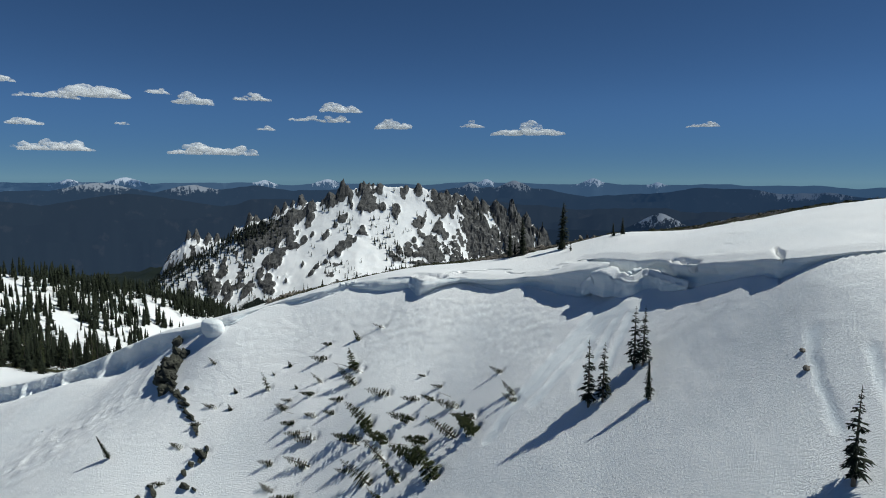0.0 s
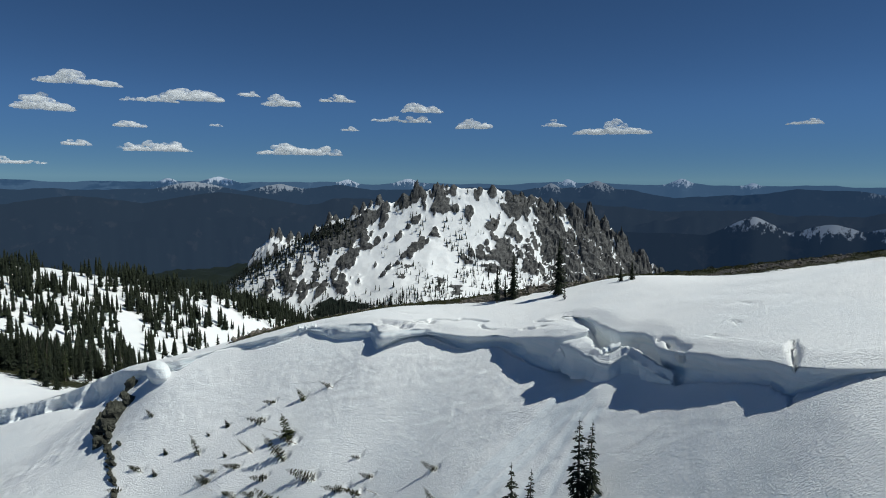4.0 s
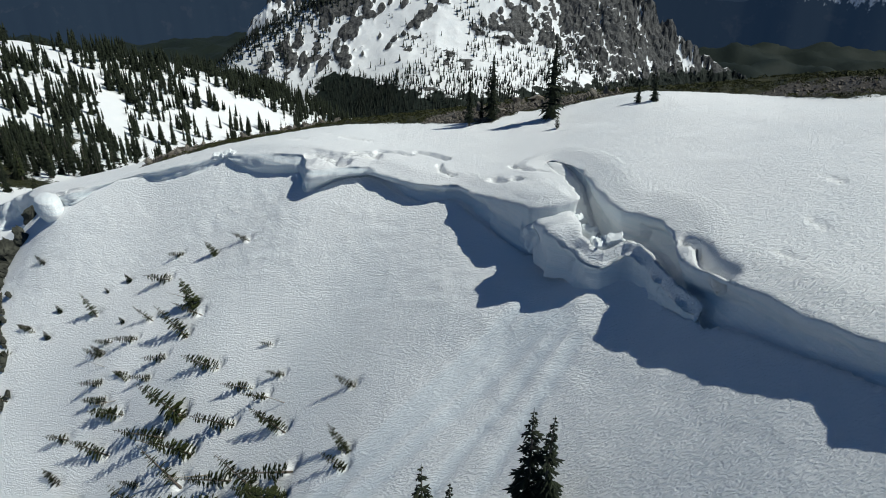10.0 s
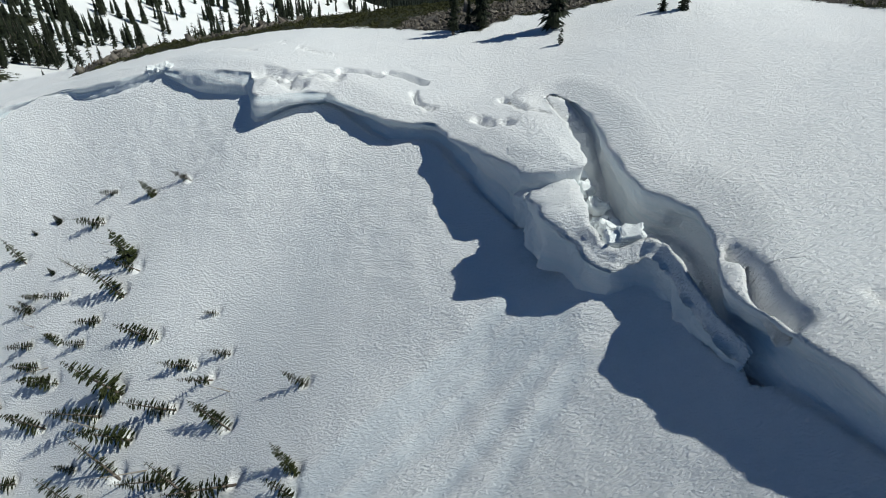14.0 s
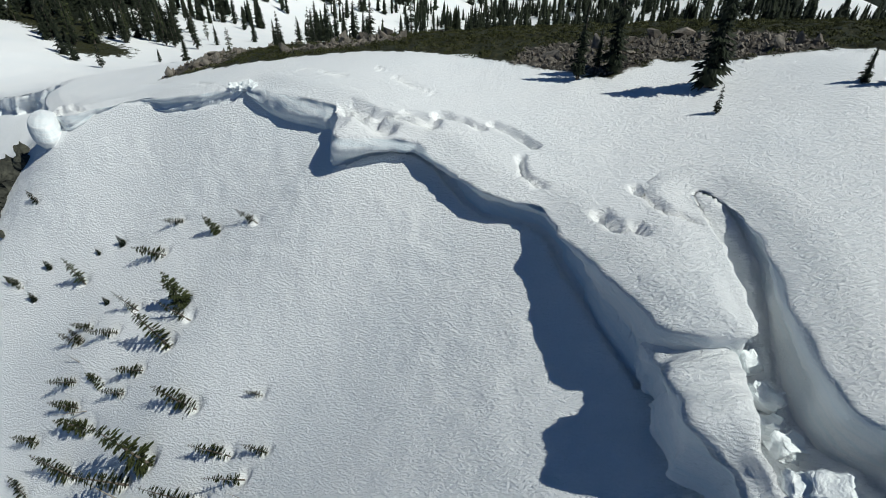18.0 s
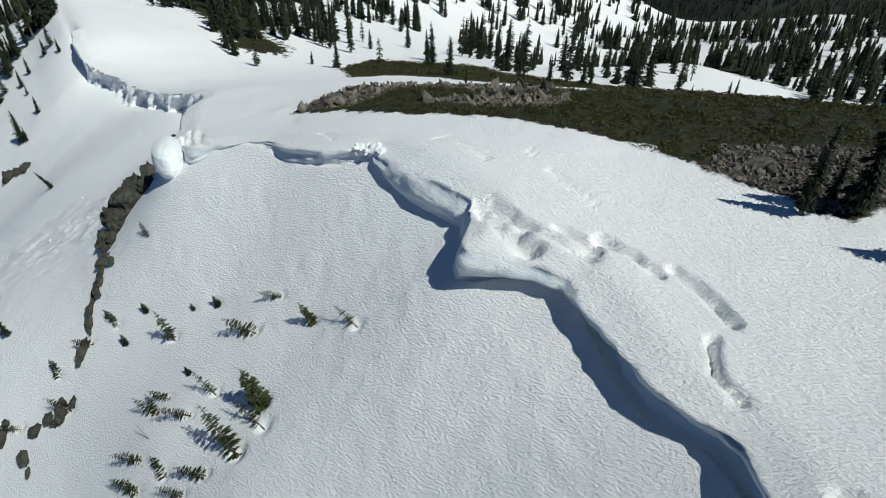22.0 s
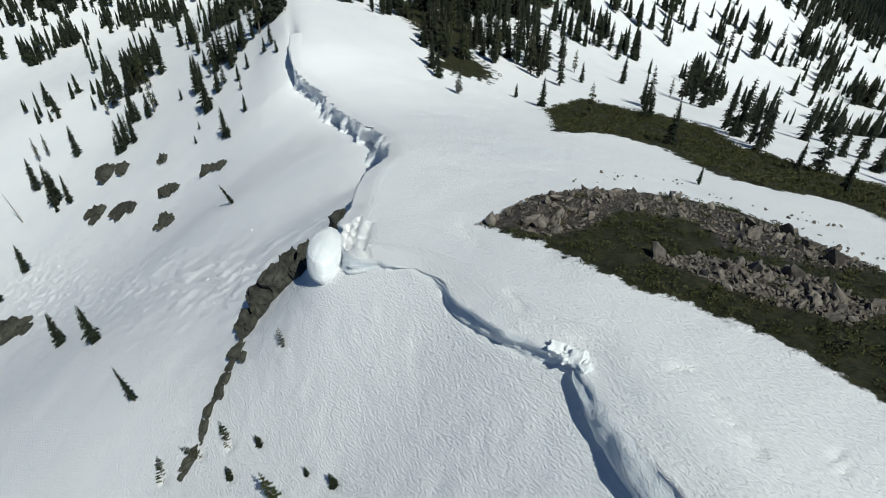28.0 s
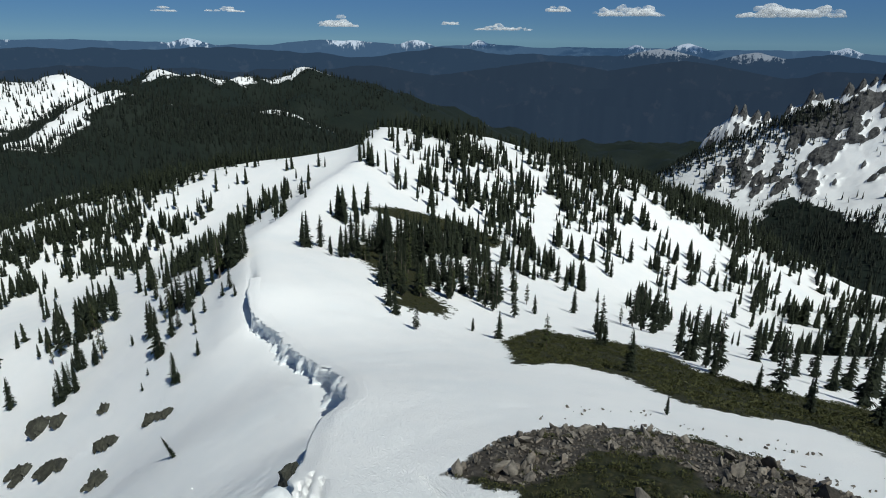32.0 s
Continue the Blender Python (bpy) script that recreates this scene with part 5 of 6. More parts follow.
def near_groves(groves, x, y, much=1.0):
    total = np.zeros(np.shape(x))
    for a, b, r in groves:
        r = r * much
        total = np.maximum(total, np.exp(-(((x - a) / r) ** 2 + ((y - b) / r) ** 2) ** 1.3 * 0.6))
    return total


def flank_chance(x, y):
    d = from_line(EDGE, x, y)
    single = 0.06 * soft(0.0, 0.3, rnd(x, y, 82.0, 0.03, 3)) * soft(30, 60, d) * soft(235, 300, y - 0.3 * np.minimum(x, 0))
    far_more = 0.28 * soft(560, 680, y - 0.4 * x) * soft(0.02, 0.25, rnd(x, y, 83.0, 0.014, 3))
    return behind(x, y) * np.clip(0.9 * near_groves(GROVES_NEAR, x, y, 1.03) + near_groves(GROVES_RIGHT, x, y) + 0.62 * near_groves(GROVES_SPUR + GROVES_LOWER, x, y, 0.62) + single + far_more, 0, 1)


def basin_chance(x, y):
    single = 0.07 * soft(-170, -260, x) * soft(-0.1, 0.3, rnd(x, y, 84.0, 0.02, 3))
    return ~behind(x, y) * np.clip(near_groves(GROVES_BASIN, x, y) + single + 0.5 * soft(-540, -640, x), 0, 1)


near_x, near_y = [], []
for got in (scatter(28000, -620, 140, 225, 830, flank_chance, 1), scatter(15000, -680, -170, 60, 500, basin_chance, 2)):
    near_x.append(got[0])
    near_y.append(got[1])
near_x, near_y = np.concatenate(near_x), np.concatenate(near_y)
order = np.argsort(np.hypot(near_x + 40, near_y - 150))
near_x, near_y = near_x[order], near_y[order]
tree_h = rng.uniform(8.5, 19.0, len(near_x)) * (1 - 0.45 * (rng.uniform(size=len(near_x)) < 0.22)) * (1 + 0.1 * soft(250, 480, np.hypot(near_x + 40, near_y - 150)))
tree_h = np.where(near_x + near_y < -20, tree_h * 0.8, tree_h)
for i in range(min(280, len(near_x))):
    kind = (KINDS + SPARSE)[int(rng.choice(6, p=[0.27, 0.22, 0.22, 0.13, 0.08, 0.08]))]
    fir(kind, upright(near_x[i], near_y[i], tree_h[i]), FIR_LABEL, "firs on the mountain flank")
rest = [(x, y, float(ground_at(x, y)) - 0.2, h, int(rng.randint(6)), rng.uniform(0, 6.28)) for x, y, h in zip(near_x[280:], near_y[280:], tree_h[280:])]
joined("fir_wood", rest, SMALL, "open fir wood on the snowy flank", NEEDLES)


def valley_chance(x, y):
    w = soft(0.25, 0.75, woody[np.clip(np.searchsorted(gy, y), 0, ny - 1), np.clip(np.searchsorted(gx, x), 0, nx - 1)])
    return 0.16 + 0.84 * w * (0.5 + 0.5 * soft(-0.25, 0.15, rnd(x, y, 86.0, 0.006, 3)))


def wood_of(name, got, lo, hi, label, height=ground_at):
    spots = [(x, y, float(height(x, y)) - 0.4, rng.uniform(lo, hi), int(rng.randint(4)), rng.uniform(0, 6.28)) for x, y in zip(*got)]
    joined(name, spots, TINY, label)


wood_of("valley_wood", scatter(6500, -1000, -600, 60, 760, valley_chance, 3), 9, 16, "dense dark fir wood in the valley")
wood_of("valley_wood", scatter(4200, -1000, 300, 740, 1150, valley_chance, 4), 9, 16, "dense dark fir wood below the peak")
wood_of("hill_wood", scatter(5200, -1260, -980, 200, 900, valley_chance, 5), 10, 17, "dark wooded hill with snow along its crest")
wood_of("hill_wood", scatter(8000, -1650, -1260, 100, 900, valley_chance, 7), 9, 15, "dark wooded hills with open snow slopes")
wood_of("hill_wood", scatter(3600, -2260, -1650, 500, 1600, valley_chance, 8), 12, 20, "far dark wooded hills with snow patches")


def peak_at(x, y):
    j, i = np.clip(np.searchsorted(PY[:, 0], y), 0, PY.shape[0] - 1), np.clip(np.searchsorted(PX[0], x), 0, PX.shape[1] - 1)
    return PZ[j, i] - 1


PEAK_GROVES = [(-310, 1285, 40), (-269, 1325, 45), (-210, 1325, 45), (-160, 1310, 45), (-108, 1295, 45), (-52, 1315, 45), (-155, 1375, 22), (-97, 1420, 22), (-33, 1405, 26), (20, 1390, 34), (91, 1450, 26), (40, 1440, 22), (-233, 1542, 12), (-147, 1515, 16), (-120, 1500, 14), (-104, 1480, 16), (-260, 1560, 10), (-560, 1478, 18), (-600, 1450, 20), (-520, 1500, 12), (-540, 1440, 14), (0, 1450, 16), (154, 1440, 20), (-60, 1450, 14)]


def peak_chance(x, y):
    z = peak(x, y)
    crest_y = 1610 + 0.18 * (x + 252) - 0.00025 * (x + 252) ** 2
    west = soft(-360, -470, x) * np.exp(-((crest_y - 6 - y) / 17) ** 2)
    single = 0.15 * soft(60, -90, z) * soft(-0.1, 0.3, rnd(x, y, 88.0, 0.012, 3))
    return np.clip(0.55 * near_groves(PEAK_GROVES, x, y) + single + 0.5 * soft(-205, -235, z) * soft(-500, -410, x) + 0.9 * west, 0, 1)


def crest_chance(x, y):
    crest_y = 1610 + 0.18 * (x + 252) - 0.00025 * (x + 252) ** 2
    return soft(-380, -450, x) * np.exp(-((crest_y - 4 - y) / 22) ** 2)


wood_of("peak_wood", scatter(9000, -900, -380, 1380, 1620, crest_chance, 9), 9, 16, "dense dark firs along the western crest of the peak", peak_at)
wood_of("peak_wood", scatter(26000, -900, 420, 1050, 1660, peak_chance, 6), 8, 16, "scattered firs on the snowy peak", peak_at)

# firs that stand apart on the flank behind the top, and below the ridge: (x, y, height)
FLANK_FIRS = [(-127, 345, 22), (-122, 346, 22), (-137, 383, 21), (-151, 382, 20), (-123, 375, 15), (-100, 270, 9.6), (-102, 276, 8.9), (-72, 281, 14.2), (-82, 316, 10.2), (-75, 348, 17.9), (-61, 323, 13.7), (-58, 333, 15.4), (-43, 271, 6.8), (-48, 314, 14), (-47, 327, 15.9), (-37, 298, 17.7), (-41, 331, 18.5), (-49, 254, 7.8), (-72, 239, 11.3), (-43, 198, 3.9), (-137, 229, 9.2), (-148, 299, 8.5)]
FLANK_FIRS += [(-152, 331, 12.3), (-188, 406, 8.9), (-120, 247, 9.3), (-132, 248, 4.9), (-218, 397, 19), (-216, 405, 16.6), (-202, 394, 14), (-207, 418, 18), (-228, 483, 15), (-242, 531, 20), (-225, 544, 20), (-220, 549, 19), (-207, 561, 22), (-220, 596, 19), (-211, 608, 20), (-192, 599, 16), (-159, 236, 12.2), (-152, 233, 9.9), (-156, 279, 12.8), (-152, 279, 11.5), (-163, 283, 10.8)]
RIDGE_FIRS = [(-285, 161, 18), (-290, 165, 20), (-287, 170, 20), (-291, 175, 18), (-292, 181, 18), (-286, 184, 15), (-248, 166, 9.3), (-254, 163, 8.7), (-202, 175, 15), (-226, 180, 14.7), (-173, 170, 9.7), (-175, 178, 5.5), (-240, 154, 13), (-236, 156, 10)]
RIDGE_FIRS += [(-200, 175, 10.6), (-170, 170, 4.8), (-188, 165, 3.0), (-235, 176, 5.0), (-210, 185, 8.3), (-201, 187, 6.0), (-249, 192, 7.0), (-271, 197, 9.9), (-202, 198, 5.5), (-192, 198, 4.5), (-195, 169, 3.1), (-192, 184, 3.9), (-237, 193, 12.3), (-219, 192, 9.5), (-204, 192, 6.0)]
for x, y, h in FLANK_FIRS + RIDGE_FIRS:
    fir(KINDS[int(rng.choice(4, p=[0.3, 0.25, 0.3, 0.15]))], upright(x, y, h), FIR_LABEL, "firs on the mountain flank")

# the three firs and the small pines on the slope left of the bowl
for x, y, h, k, lean in [(-111, 111.4, 8.6, 0, 0), (-92.6, 116.8, 8.0, 2, 4), (-64.8, 118, 5.5, 3, 24), (-118, 151, 5.0, 2, 42), (-235, 124, 17, 0, 0), (-227, 128, 12, 1, 0), (-258, 121, 14, 0, 0)]:
    fir((KINDS if h > 6 else SPARSE + KINDS)[k if h > 6 else min(k, 3)], upright(x, y, h, lean, 200), "lone fir on the snow slope below the ridge", "firs below the ridge")


# ---- bent young firs half buried in the bowl ----
BUSHY = [conifer_meshes(91 + k, 10.0, w, 18, 7, b, 0.2, r, m_) for k, (w, b, r, m_) in enumerate([(3.2, 0.03, 0.1, OLIVE), (2.6, 0.06, 0.15, OLIVE), (2.2, 0.15, 0.3, OLIVE), (3.8, 0.0, 0.05, NEEDLES)])]
for x, y, size, lean in BENT_UPPER + BENT_MIDDLE + BENT_LOWER:
    k = 3 if size < 1.7 else 0 if size < 2.3 else int(rng.choice(3, p=[0.4, 0.35, 0.25]))
    to = 190 + rng.uniform(-30, 30)
    if size < 1.7:
        lean *= 0.5
    m = upright(x, y, size * (1.25 if size > 1.7 else 1.0), lean, to, 0.05)
    fir(BUSHY[k], m, "bent young fir half buried in old snow" if size >= 1.7 else "small dark fir top poking out of the snow", "bent firs in the snow bowl", "bent_fir")


# ---- dead stems ----
def dead_stem(m):
    r = np.random.RandomState(int(abs(m.translation.x * 10)))
    root = new("dead_tree")

    def stick(a, b, r0, r1):
        a, b = Vector(a), Vector(b)
        w = (b - a).normalized()
        u = w.orthogonal().normalized()
        q = w.cross(u)
        v = [p + (u * math.cos(t) + q * math.sin(t)) * rr for p, rr in ((a, r0), (b, r1)) for t in (0, 1.26, 2.51, 3.77, 5.03)]
        return v, [(i, (i + 1) % 5, 5 + (i + 1) % 5, 5 + i) for i in range(5)] + [(9, 8, 7, 6, 5)]
    v, f = stick((0, 0, -0.4), (0.3, 0.1, 10), 0.22, 0.04)
    part("stem", mesh_of("stem", v, f, DEAD), root)
    for k in range(9):
        z = 3 + 6.5 * k / 9
        w = r.uniform(0, 6.28)
        v, f = stick((0.03 * z, 0.01 * z, z), (0.03 * z + math.cos(w) * (1.8 - 0.12 * z), math.sin(w) * (1.8 - 0.12 * z), z + r.uniform(-0.3, 0.5)), 0.05, 0.015)
        part("branch", mesh_of("branch", v, f, DEAD), root)
    root.matrix_world = m
    return tagged(root, "bare grey dead tree stem leaning over snow", "dead tree", "dead stems")


for x, y, h, lean in [(-24.2, 111.2, 3.2, 86), (-13.8, 104.2, 4.6, 75), (-5.4, 99.4, 4.4, 70), (-27.8, 115, 2.2, 78), (1.8, 104.2, 2.6, 66), (-19.2, 122.2, 2.6, 74), (-240, 112, 12, 16)]:
    dead_stem(upright(x, y, h, lean, 200 + rng.uniform(-30, 30)))


# ---- rocks ----
def rock_mesh(seed, sharp=0.5, detail=2):
    """An angular broken stone: the hull of a few scattered points, finer stones keep fewer faces."""
    r = np.random.RandomState(seed)
    bm = bmesh.new()
    for _ in range((0, 9, 13, 18, 24)[detail]):
        d = r.normal(size=3)
        d = d / np.linalg.norm(d) * r.uniform(0.75, 1.05)
        bm.verts.new((d[0], d[1] * 0.85, d[2] * 0.9))
    made = bmesh.ops.convex_hull(bm, input=bm.verts[:])
    bmesh.ops.delete(bm, geom=[g for g in made["geom_interior"] if isinstance(g, bmesh.types.BMVert)], context="VERTS")
    if detail > 2:
        bmesh.ops.subdivide_edges(bm, edges=bm.edges[:], cuts=4, use_grid_fill=True)
        for v in bm.verts:
            ledge = round(3 * noise.noise(v.co * Vector((1.2, 1.2, 2.4)) + Vector((0, seed, 0)))) / 3
            v.co *= 1 + 0.16 * sharp * ledge + 0.34 * sharp * noise.fractal(v.co * 1.6 + Vector((seed, 0, 0)), 0.8, 2.0, 5)
    me = bpy.data.meshes.new("rock")
    bm.to_mesh(me)
    bm.free()
    return me


def with_mat(me, mat):
    me.materials.append(mat)
    return me


CLIFFS = [with_mat(rock_mesh(101 + k, 1.0, 4), GRANITE) for k in range(4)]
BOULDERS = [with_mat(rock_mesh(111 + k, 0.6, 2), SCREE) for k in range(6)]
STONES = [rock_mesh(121 + k, 0.4, 1) for k in range(4)]


def rock(me, x, y, size, flat=(1, 1, 1), turn=0.0, up=0.2, label="lichen-grey rock outcrop showing through the snow", name="rock_outcrop", group="outcrops in the snow"):
    ob = new(name, me)
    ob.matrix_world = Matrix.Translation((x, y, float(ground_at(x, y)) + up * size)) @ Matrix.Rotation(turn, 4, "Z") @ Matrix.Rotation(0.5, 4, "X") @ Matrix.Diagonal((size * flat[0], size * flat[1], size * flat[2], 1))
    return tagged(ob, label, "rock", group)


# the outcrop below the snow lump and the rib that runs down from it
tor = np.random.RandomState(71)
for x, y, s in [(-59.6, 137.4, 3.0), (-59.8, 134.6, 2.9), (-61.8, 139.0, 2.4), (-61.8, 135.0, 2.4), (-57.8, 138.8, 1.8), (-60.2, 132.4, 2.0), (-62.8, 147.2, 2.0)]:
    rock(CLIFFS[int(rng.randint(4))], x, y, s, (1, 0.8, 1.1), rng.uniform(0, 6), 0.25, "mossy dark rock below the great snow lump")
for x, y, s in [(-60.6, 141.6, 2.0), (-62.4, 140.2, 2.4), (-62.6, 137.2, 2.6), (-59.8, 135.0, 2.4), (-60.2, 132.0, 1.7), (-58.2, 131.2, 1.3), (-53.8, 129.2, 0.9), (-53.4, 126.8, 0.9)]:
    rock(CLIFFS[int(tor.randint(4))], x, y, 0.8 * s, (1.5, 0.7, 1.35), -1.0 + tor.uniform(-0.4, 0.4), 0.25, "jagged mossy dark rock below the great snow lump")
RIB = np.array([(-59.0, 133.4), (-57.4, 131.0), (-55.4, 128.6), (-54.2, 126.4), (-52.8, 124.4), (-50.6, 122.6), (-48.6, 120.6), (-48.0, 118.8)])
for k in range(34):
    t = k / 33 * (len(RIB) - 1.001)
    a, b = RIB[int(t)], RIB[int(t) + 1]
    x, y = a + (b - a) * (t - int(t)) + rng.normal(size=2) * 0.25
    rock(CLIFFS[int(rng.randint(4))], x, y, rng.uniform(0.35, 1.0) * (1 + 0.4 * math.sin(0.9 * k)), (1.5, 0.6, 1.0), -0.9 + rng.uniform(-0.5, 0.5), 0.15, "jagged dark rock of the rib running down the snow")
for x, y, s in [(-45.6, 114.2, 1.4), (-46.8, 112.9, 0.9), (-47.6, 111.6, 0.9), (-44.6, 115.4, 0.7), (-45.2, 113.2, 0.8), (-52.6, 109.2, 1.3), (-54.8, 108.4, 1.0), (-53.4, 110.4, 0.7), (-61.8, 101.8, 1.9), (-46.6, 109, 1.1), (-44.6, 108.2, 0.6)]:
    rock(CLIFFS[int(rng.randint(4))], x, y, s, (1.4, 0.7, 1.1), -0.9 + rng.uniform(-0.6, 0.6), 0.2, "low dark rock between the bent firs")
for x, y, s in [(-190, 137, 2.6), (-186, 140, 2.0), (-226, 142, 3.4), (-220, 146, 2.6), (-177, 149, 2.2), (-173, 152, 1.6), (-156, 141.5, 2.4), (-152, 143.5, 1.8), (-164, 160.4, 1.9), (-160, 162.5, 1.5), (-200, 155.5, 2.0), (-203, 133, 2.8), (-199, 131, 1.6), (-155.8, 100.7, 3.0), (-150, 104, 1.8)]:
    for k in range(5):
        along, side, q = rng.uniform(-1.3, 1.3) * s, rng.uniform(-0.7, 0.7) * s, rng.uniform(0.25, 0.8)
        rock(CLIFFS[int(rng.randint(4))], x - 0.75 * along + 0.6 * side, y - 0.45 * along + 0.6 * side, 1.05 * s * q, (2.3, 0.5, 1.6), -0.75 + rng.uniform(-0.35, 0.35), 0.3, "dark rock outcrop on the snow slope", "rock_outcrop", "outcrops below the ridge")
for x, y, s in [(39, 65.1, 0.5), (39.8, 67.4, 0.42)]:
    rock(BOULDERS[2], x, y, s, (1, 1, 1), 0.4, 0.4, "dark stone lying on the snow slope", "stone", "stones on the snow")

# scree: the nearest boulders one by one, the small stones together
screes = [tagged(new("scree"), "field of broken grey-brown rock with heath between", "scree", kind="structure") for _ in range(1)]
picked = []
tries = np.random.RandomState(55)
while len(picked) < 300:
    area = SCREE_AREAS[int(tries.choice(3, p=[0.5, 0.3, 0.2]))]
    x, y = tries.uniform(area[:, 0].min(), area[:, 0].max()), tries.uniform(area[:, 1].min(), area[:, 1].max())
    if inside(area, np.array([x]), np.array([y]))[0]:
        picked.append((x, y, tries.uniform(0.28, 0.75) * (1.9 if tries.uniform() < 0.12 else 1)))
for x, y, s in picked:
    ob = new("boulder", BOULDERS[int(tries.randint(6))])
    ob.parent = screes[0]
    ob.matrix_basis = Matrix.Translation((x, y, float(ground_at(x, y)) + 0.25 * s)) @ Euler(tuple(tries.uniform(0, 6, 3))).to_matrix().to_4x4() @ Matrix.Diagonal((s * 1.35, s * 0.5, s * 0.9, 1))


def heap(name, meshes, spots, mat, label, category):
    V, F, at = [], [], 0
    data = [(np.array([tuple(v.co) for v in me.vertices]), [tuple(p.vertices) for p in me.polygons]) for me in meshes]
    r = np.random.RandomState(77)
    for x, y, s in spots:
        a, faces = data[int(r.randint(len(data)))]
        turn = np.array(Euler(tuple(r.uniform(0, 6, 3))).to_matrix())
        V.append((a * (s, s * 0.75, s * 0.8)) @ turn.T + (x, y, float(ground_at(x, y)) + 0.2 * s))
        F += [tuple(i + at for i in q) for q in faces]
        at += len(a)
    return tagged(new(name, mesh_of(name, np.concatenate(V), F, mat, False)), label, category, kind="stuff")


def spots_in(area, count, lo, hi, seed):
    r = np.random.RandomState(seed)
    x, y = r.uniform(area[:, 0].min(), area[:, 0].max(), count), r.uniform(area[:, 1].min(), area[:, 1].max(), count)
    ok = inside(area, x, y)
    return list(zip(x[ok], y[ok], r.uniform(lo, hi, ok.sum())))


stones = [q for k, a in enumerate(SCREE_AREAS) for q in spots_in(a, 2600 if k < 3 else 700, 0.12, 0.42, 60 + k)]
r_ = np.random.RandomState(66)
for _ in range(60):
    cx, cy = r_.uniform(-52, 14), r_.uniform(174, 197)
    stones += [(cx + r_.normal() * 1.2, cy + r_.normal() * 0.8, r_.uniform(0.12, 0.5)) for _ in range(int(r_.randint(1, 7)))]
heap("loose_stones", STONES, stones, SCREE, "loose grey-brown stones of the scree", "stones")


# ---- heath: low mounds of twigs and leaves ----
def heath_mesh(seed):
    r = np.random.RandomState(seed)
    v, f = [], []
    for _ in range(46):
        w, q = r.uniform(0, 6.28), r.uniform(0, 1) ** 0.6
        c = Vector((math.cos(w) * q, math.sin(w) * q, 0.42 * (1 - q * q) + r.uniform(-0.05, 0.08)))
        a, b = Vector(r.normal(size=3)).normalized() * 0.18, Vector(r.normal(size=3)).normalized() * 0.18
        n = len(v)
        v += [c - a, c + b, c + a]
        f += [(n, n + 1, n + 2)]
    return mesh_of("heath", v, f, HEATH, False)


HEATHS = [heath_mesh(131 + k) for k in range(3)]
mounds = spots_in(HEATH_NEAR, 12500, 0.4, 0.95, 71) + spots_in(HEATH_FAR, 5200, 0.8, 1.7, 72) + spots_in(HEATH_GROVE, 500, 0.6, 1.2, 74) + spots_in(HEATH_SPUR, 700, 0.9, 1.6, 73)
in_scree = np.maximum.reduce([inside(a, np.array([m_[0] for m_ in mounds]), np.array([m_[1] for m_ in mounds])) for a in SCREE_AREAS])
mounds = [m_ for m_, s in zip(mounds, in_scree) if not s or rng.uniform() < 0.18]


def heath_cover(name, spots, label):
    V, F, at = [], [], 0
    data = [(np.array([tuple(v.co) for v in me.vertices]), np.array([tuple(p.vertices) for p in me.polygons])) for me in HEATHS]
    r = np.random.RandomState(78)
    for x, y, s in spots:
        a, faces = data[int(r.randint(3))]
        w = r.uniform(0, 6.28)
        c, d = math.cos(w) * s, math.sin(w) * s
        V.append(np.c_[a[:, 0] * c - a[:, 1] * d + x, a[:, 0] * d + a[:, 1] * c + y, a[:, 2] * s + float(ground_at(x, y))])
        F.append(faces + at)
        at += len(a)
    return tagged(new(name, mesh_of(name, np.concatenate(V), np.concatenate(F).tolist(), HEATH, False)), label, "heath", kind="stuff")


heath_cover("heath_shrubs", mounds, "low olive-brown heath shrubs free of snow")


# ---- fallen snow: the great lump on the crest and the blocks in the crack ----
def snow_block(x, y, z, size, seed, round_=0.25, rough=0.14, name="snow_block", label="fallen block of blue-white cornice snow", group="snow blocks in the crack"):
    bm = bmesh.new()
    bmesh.ops.create_cube(bm, size=1.0)
    bmesh.ops.bevel(bm, geom=bm.edges[:], offset=round_, segments=3, profile=0.6, affect="EDGES")
    bmesh.ops.subdivide_edges(bm, edges=bm.edges[:], cuts=3, use_grid_fill=True)
    for v in bm.verts:
        v.co += Vector(v.normal) * rough * noise.fractal(v.co * 2.3 + Vector((seed, 3, 0)), 1.0, 2.0, 5)
        v.co = Vector((v.co.x * size[0], v.co.y * size[1], v.co.z * size[2]))
    me = bpy.data.meshes.new(name)
    bm.to_mesh(me)
    bm.free()
    me.materials.append(ICE)
    me.polygons.foreach_set("use_smooth", np.ones(len(me.polygons), bool))
    ob = new(name, me)
    r = np.random.RandomState(seed)
    ob.matrix_world = Matrix.Translation((x, y, z)) @ Euler((r.uniform(-0.4, 0.4), r.uniform(-0.4, 0.4), r.uniform(0, 3))).to_matrix().to_4x4()
    return tagged(ob, label, "snow block", group)


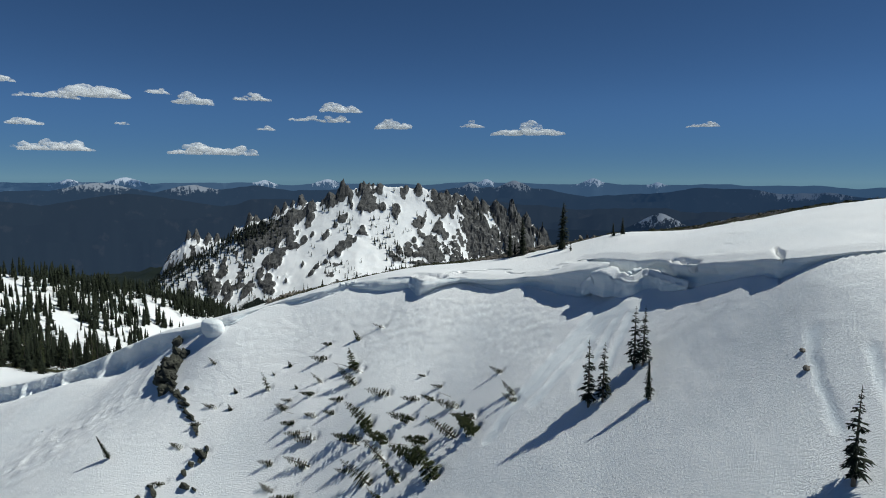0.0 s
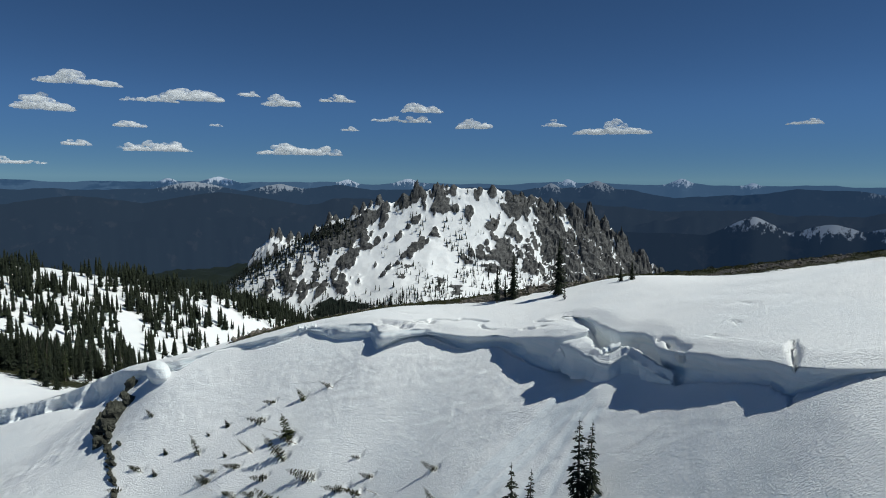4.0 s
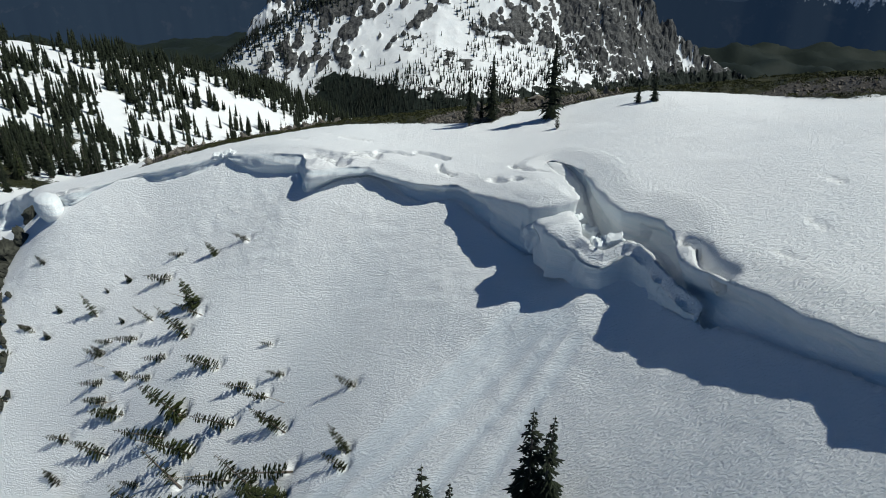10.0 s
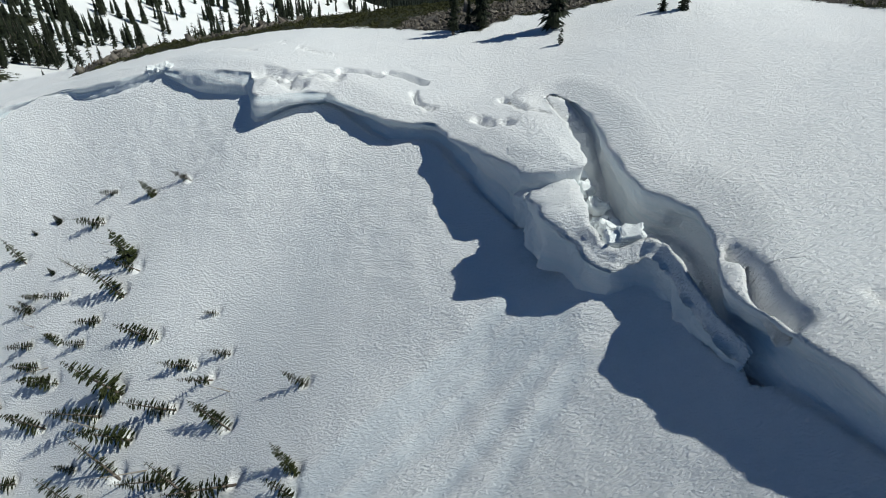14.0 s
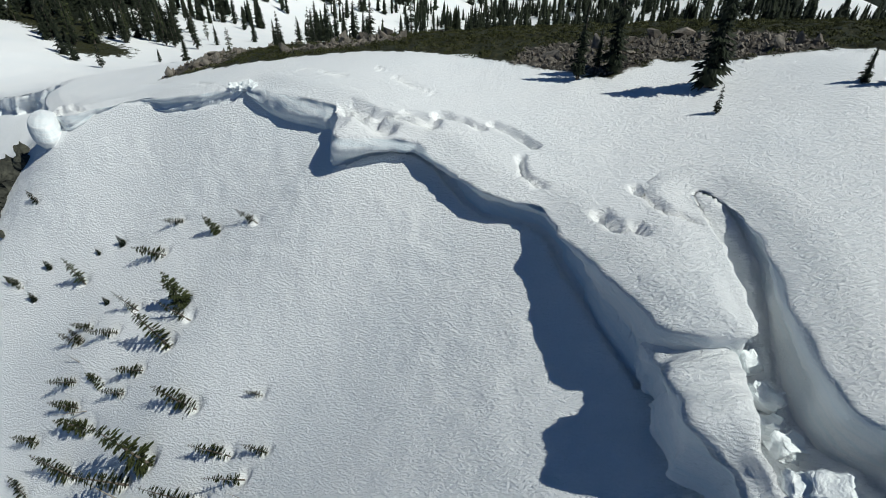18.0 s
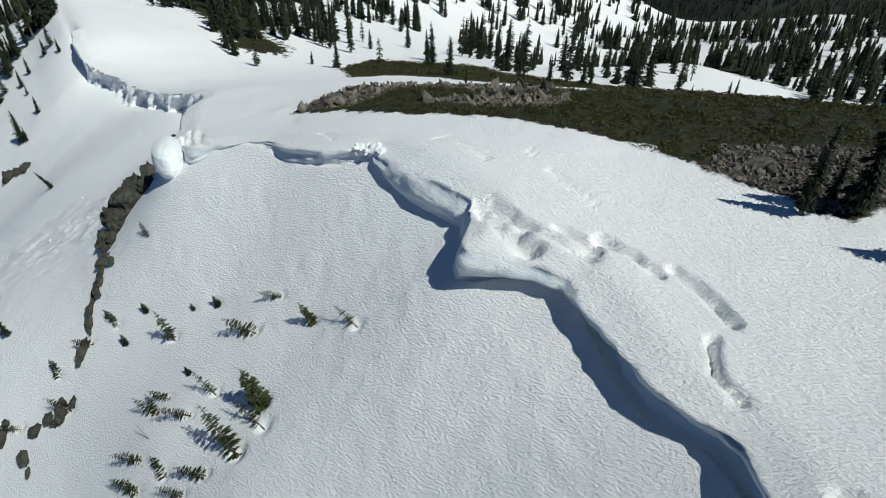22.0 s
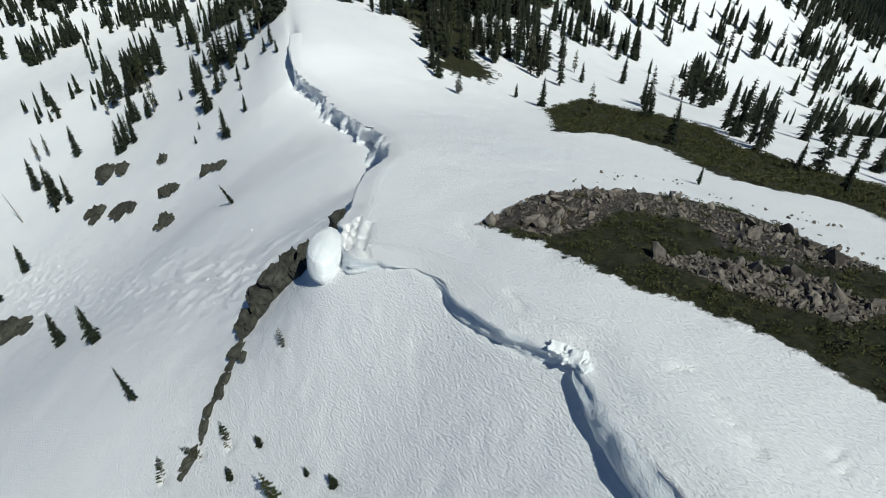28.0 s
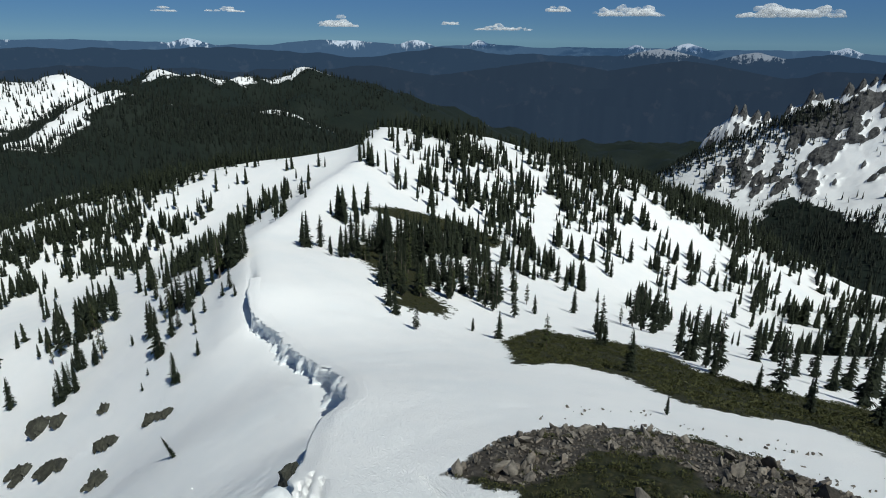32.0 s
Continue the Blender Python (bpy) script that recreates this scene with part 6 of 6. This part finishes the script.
for k, (x, y, dz, s) in enumerate([(32.4, 102.7, -1.8, (1.2, 0.9, 0.9)), (31.5, 102.8, -2.2, (1.0, 0.9, 1.1)), (31.6, 105.6, -3.4, (0.9, 1.1, 0.9)), (30.9, 108.6, -3.6, (0.8, 1.2, 1.0)), (31.2, 107.2, -4.2, (1.0, 1.0, 1.0)), (33.6, 103.6, -4.4, (1.0, 1.3, 1.0)), (35.6, 100.2, -4.2, (0.8, 1.2, 0.9)), (29.8, 112.4, -3.2, (0.8, 1.2, 0.9)), (30.2, 110.4, -3.0, (0.7, 0.9, 0.8)), (29.2, 115.0, -3.6, (0.6, 1.0, 0.7))]):
    snow_block(x, y, float(back(x, y)) + dz + 0.2, (1.15 * s[0], 1.15 * s[1], 1.0 * s[2]), 140 + k, 0.12, 0.3)
for k, (x, y, s) in enumerate([(-22.7, 142.5, 0.9), (-21.7, 142.9, 0.7), (-20.8, 142.7, 1.0), (-21.5, 142.1, 0.6), (-19.9, 142.4, 0.7)]):
    snow_block(x, y, float(back(x, y)) - 0.45, (s, s * 1.2, s * 0.9), 180 + k, 0.14, 0.3, "snow_block", "small blue-white block broken from the high point of the cornice", "snow lumps on the crest")


def great_lump(x, y, z, long, wide, tall):
    bm = bmesh.new()
    bmesh.ops.create_icosphere(bm, subdivisions=5, radius=1.0)
    for v in bm.verts:
        c = v.co.copy()
        c *= 1 + 0.09 * noise.fractal(c * 0.9 + Vector((4, 1, 0)), 1.0, 2.0, 4)
        waist = 1.0 if c.z > -0.1 else 1.0 - 0.32 * min(1.0, (-0.1 - c.z) / 0.8)
        top = c.z if c.z < 0.55 else 0.55 + (c.z - 0.55) * 0.55
        v.co = Vector((c.x * long * waist, c.y * wide * waist, top * tall))
    me = bpy.data.meshes.new("snow_lump")
    bm.to_mesh(me)
    bm.free()
    me.materials.append(ICE)
    me.polygons.foreach_set("use_smooth", np.ones(len(me.polygons), bool))
    ob = new("snow_lump", me)
    ob.matrix_world = Matrix.Translation((x, y, z)) @ Matrix.Rotation(math.atan2(0.62, -0.79), 4, "Z")
    return tagged(ob, "great rounded snow lump overhanging the rock", "snow lump", "snow lumps on the crest")


great_lump(-51.8, 139.7, 14.3, 3.7, 2.0, 2.95)

# lumps of old avalanche snow on the slope below
r_ = np.random.RandomState(88)
line = np.array([(-72, 143), (-100, 130), (-150, 112), (-200, 104)], float)
chunks = []
for _ in range(240):
    t = r_.uniform(0, 3)
    a, b = line[min(int(t), 2)], line[min(int(t), 2) + 1]
    x, y = a + (b - a) * (t - int(t)) + r_.normal(size=2) * 7
    chunks.append((x, y, r_.uniform(0.06, 0.16) * (2.6 if r_.uniform() < 0.05 else 1)))
heap("avalanche_debris", STONES, chunks, SNOW, "scattered lumps of old avalanche snow", "snow debris")
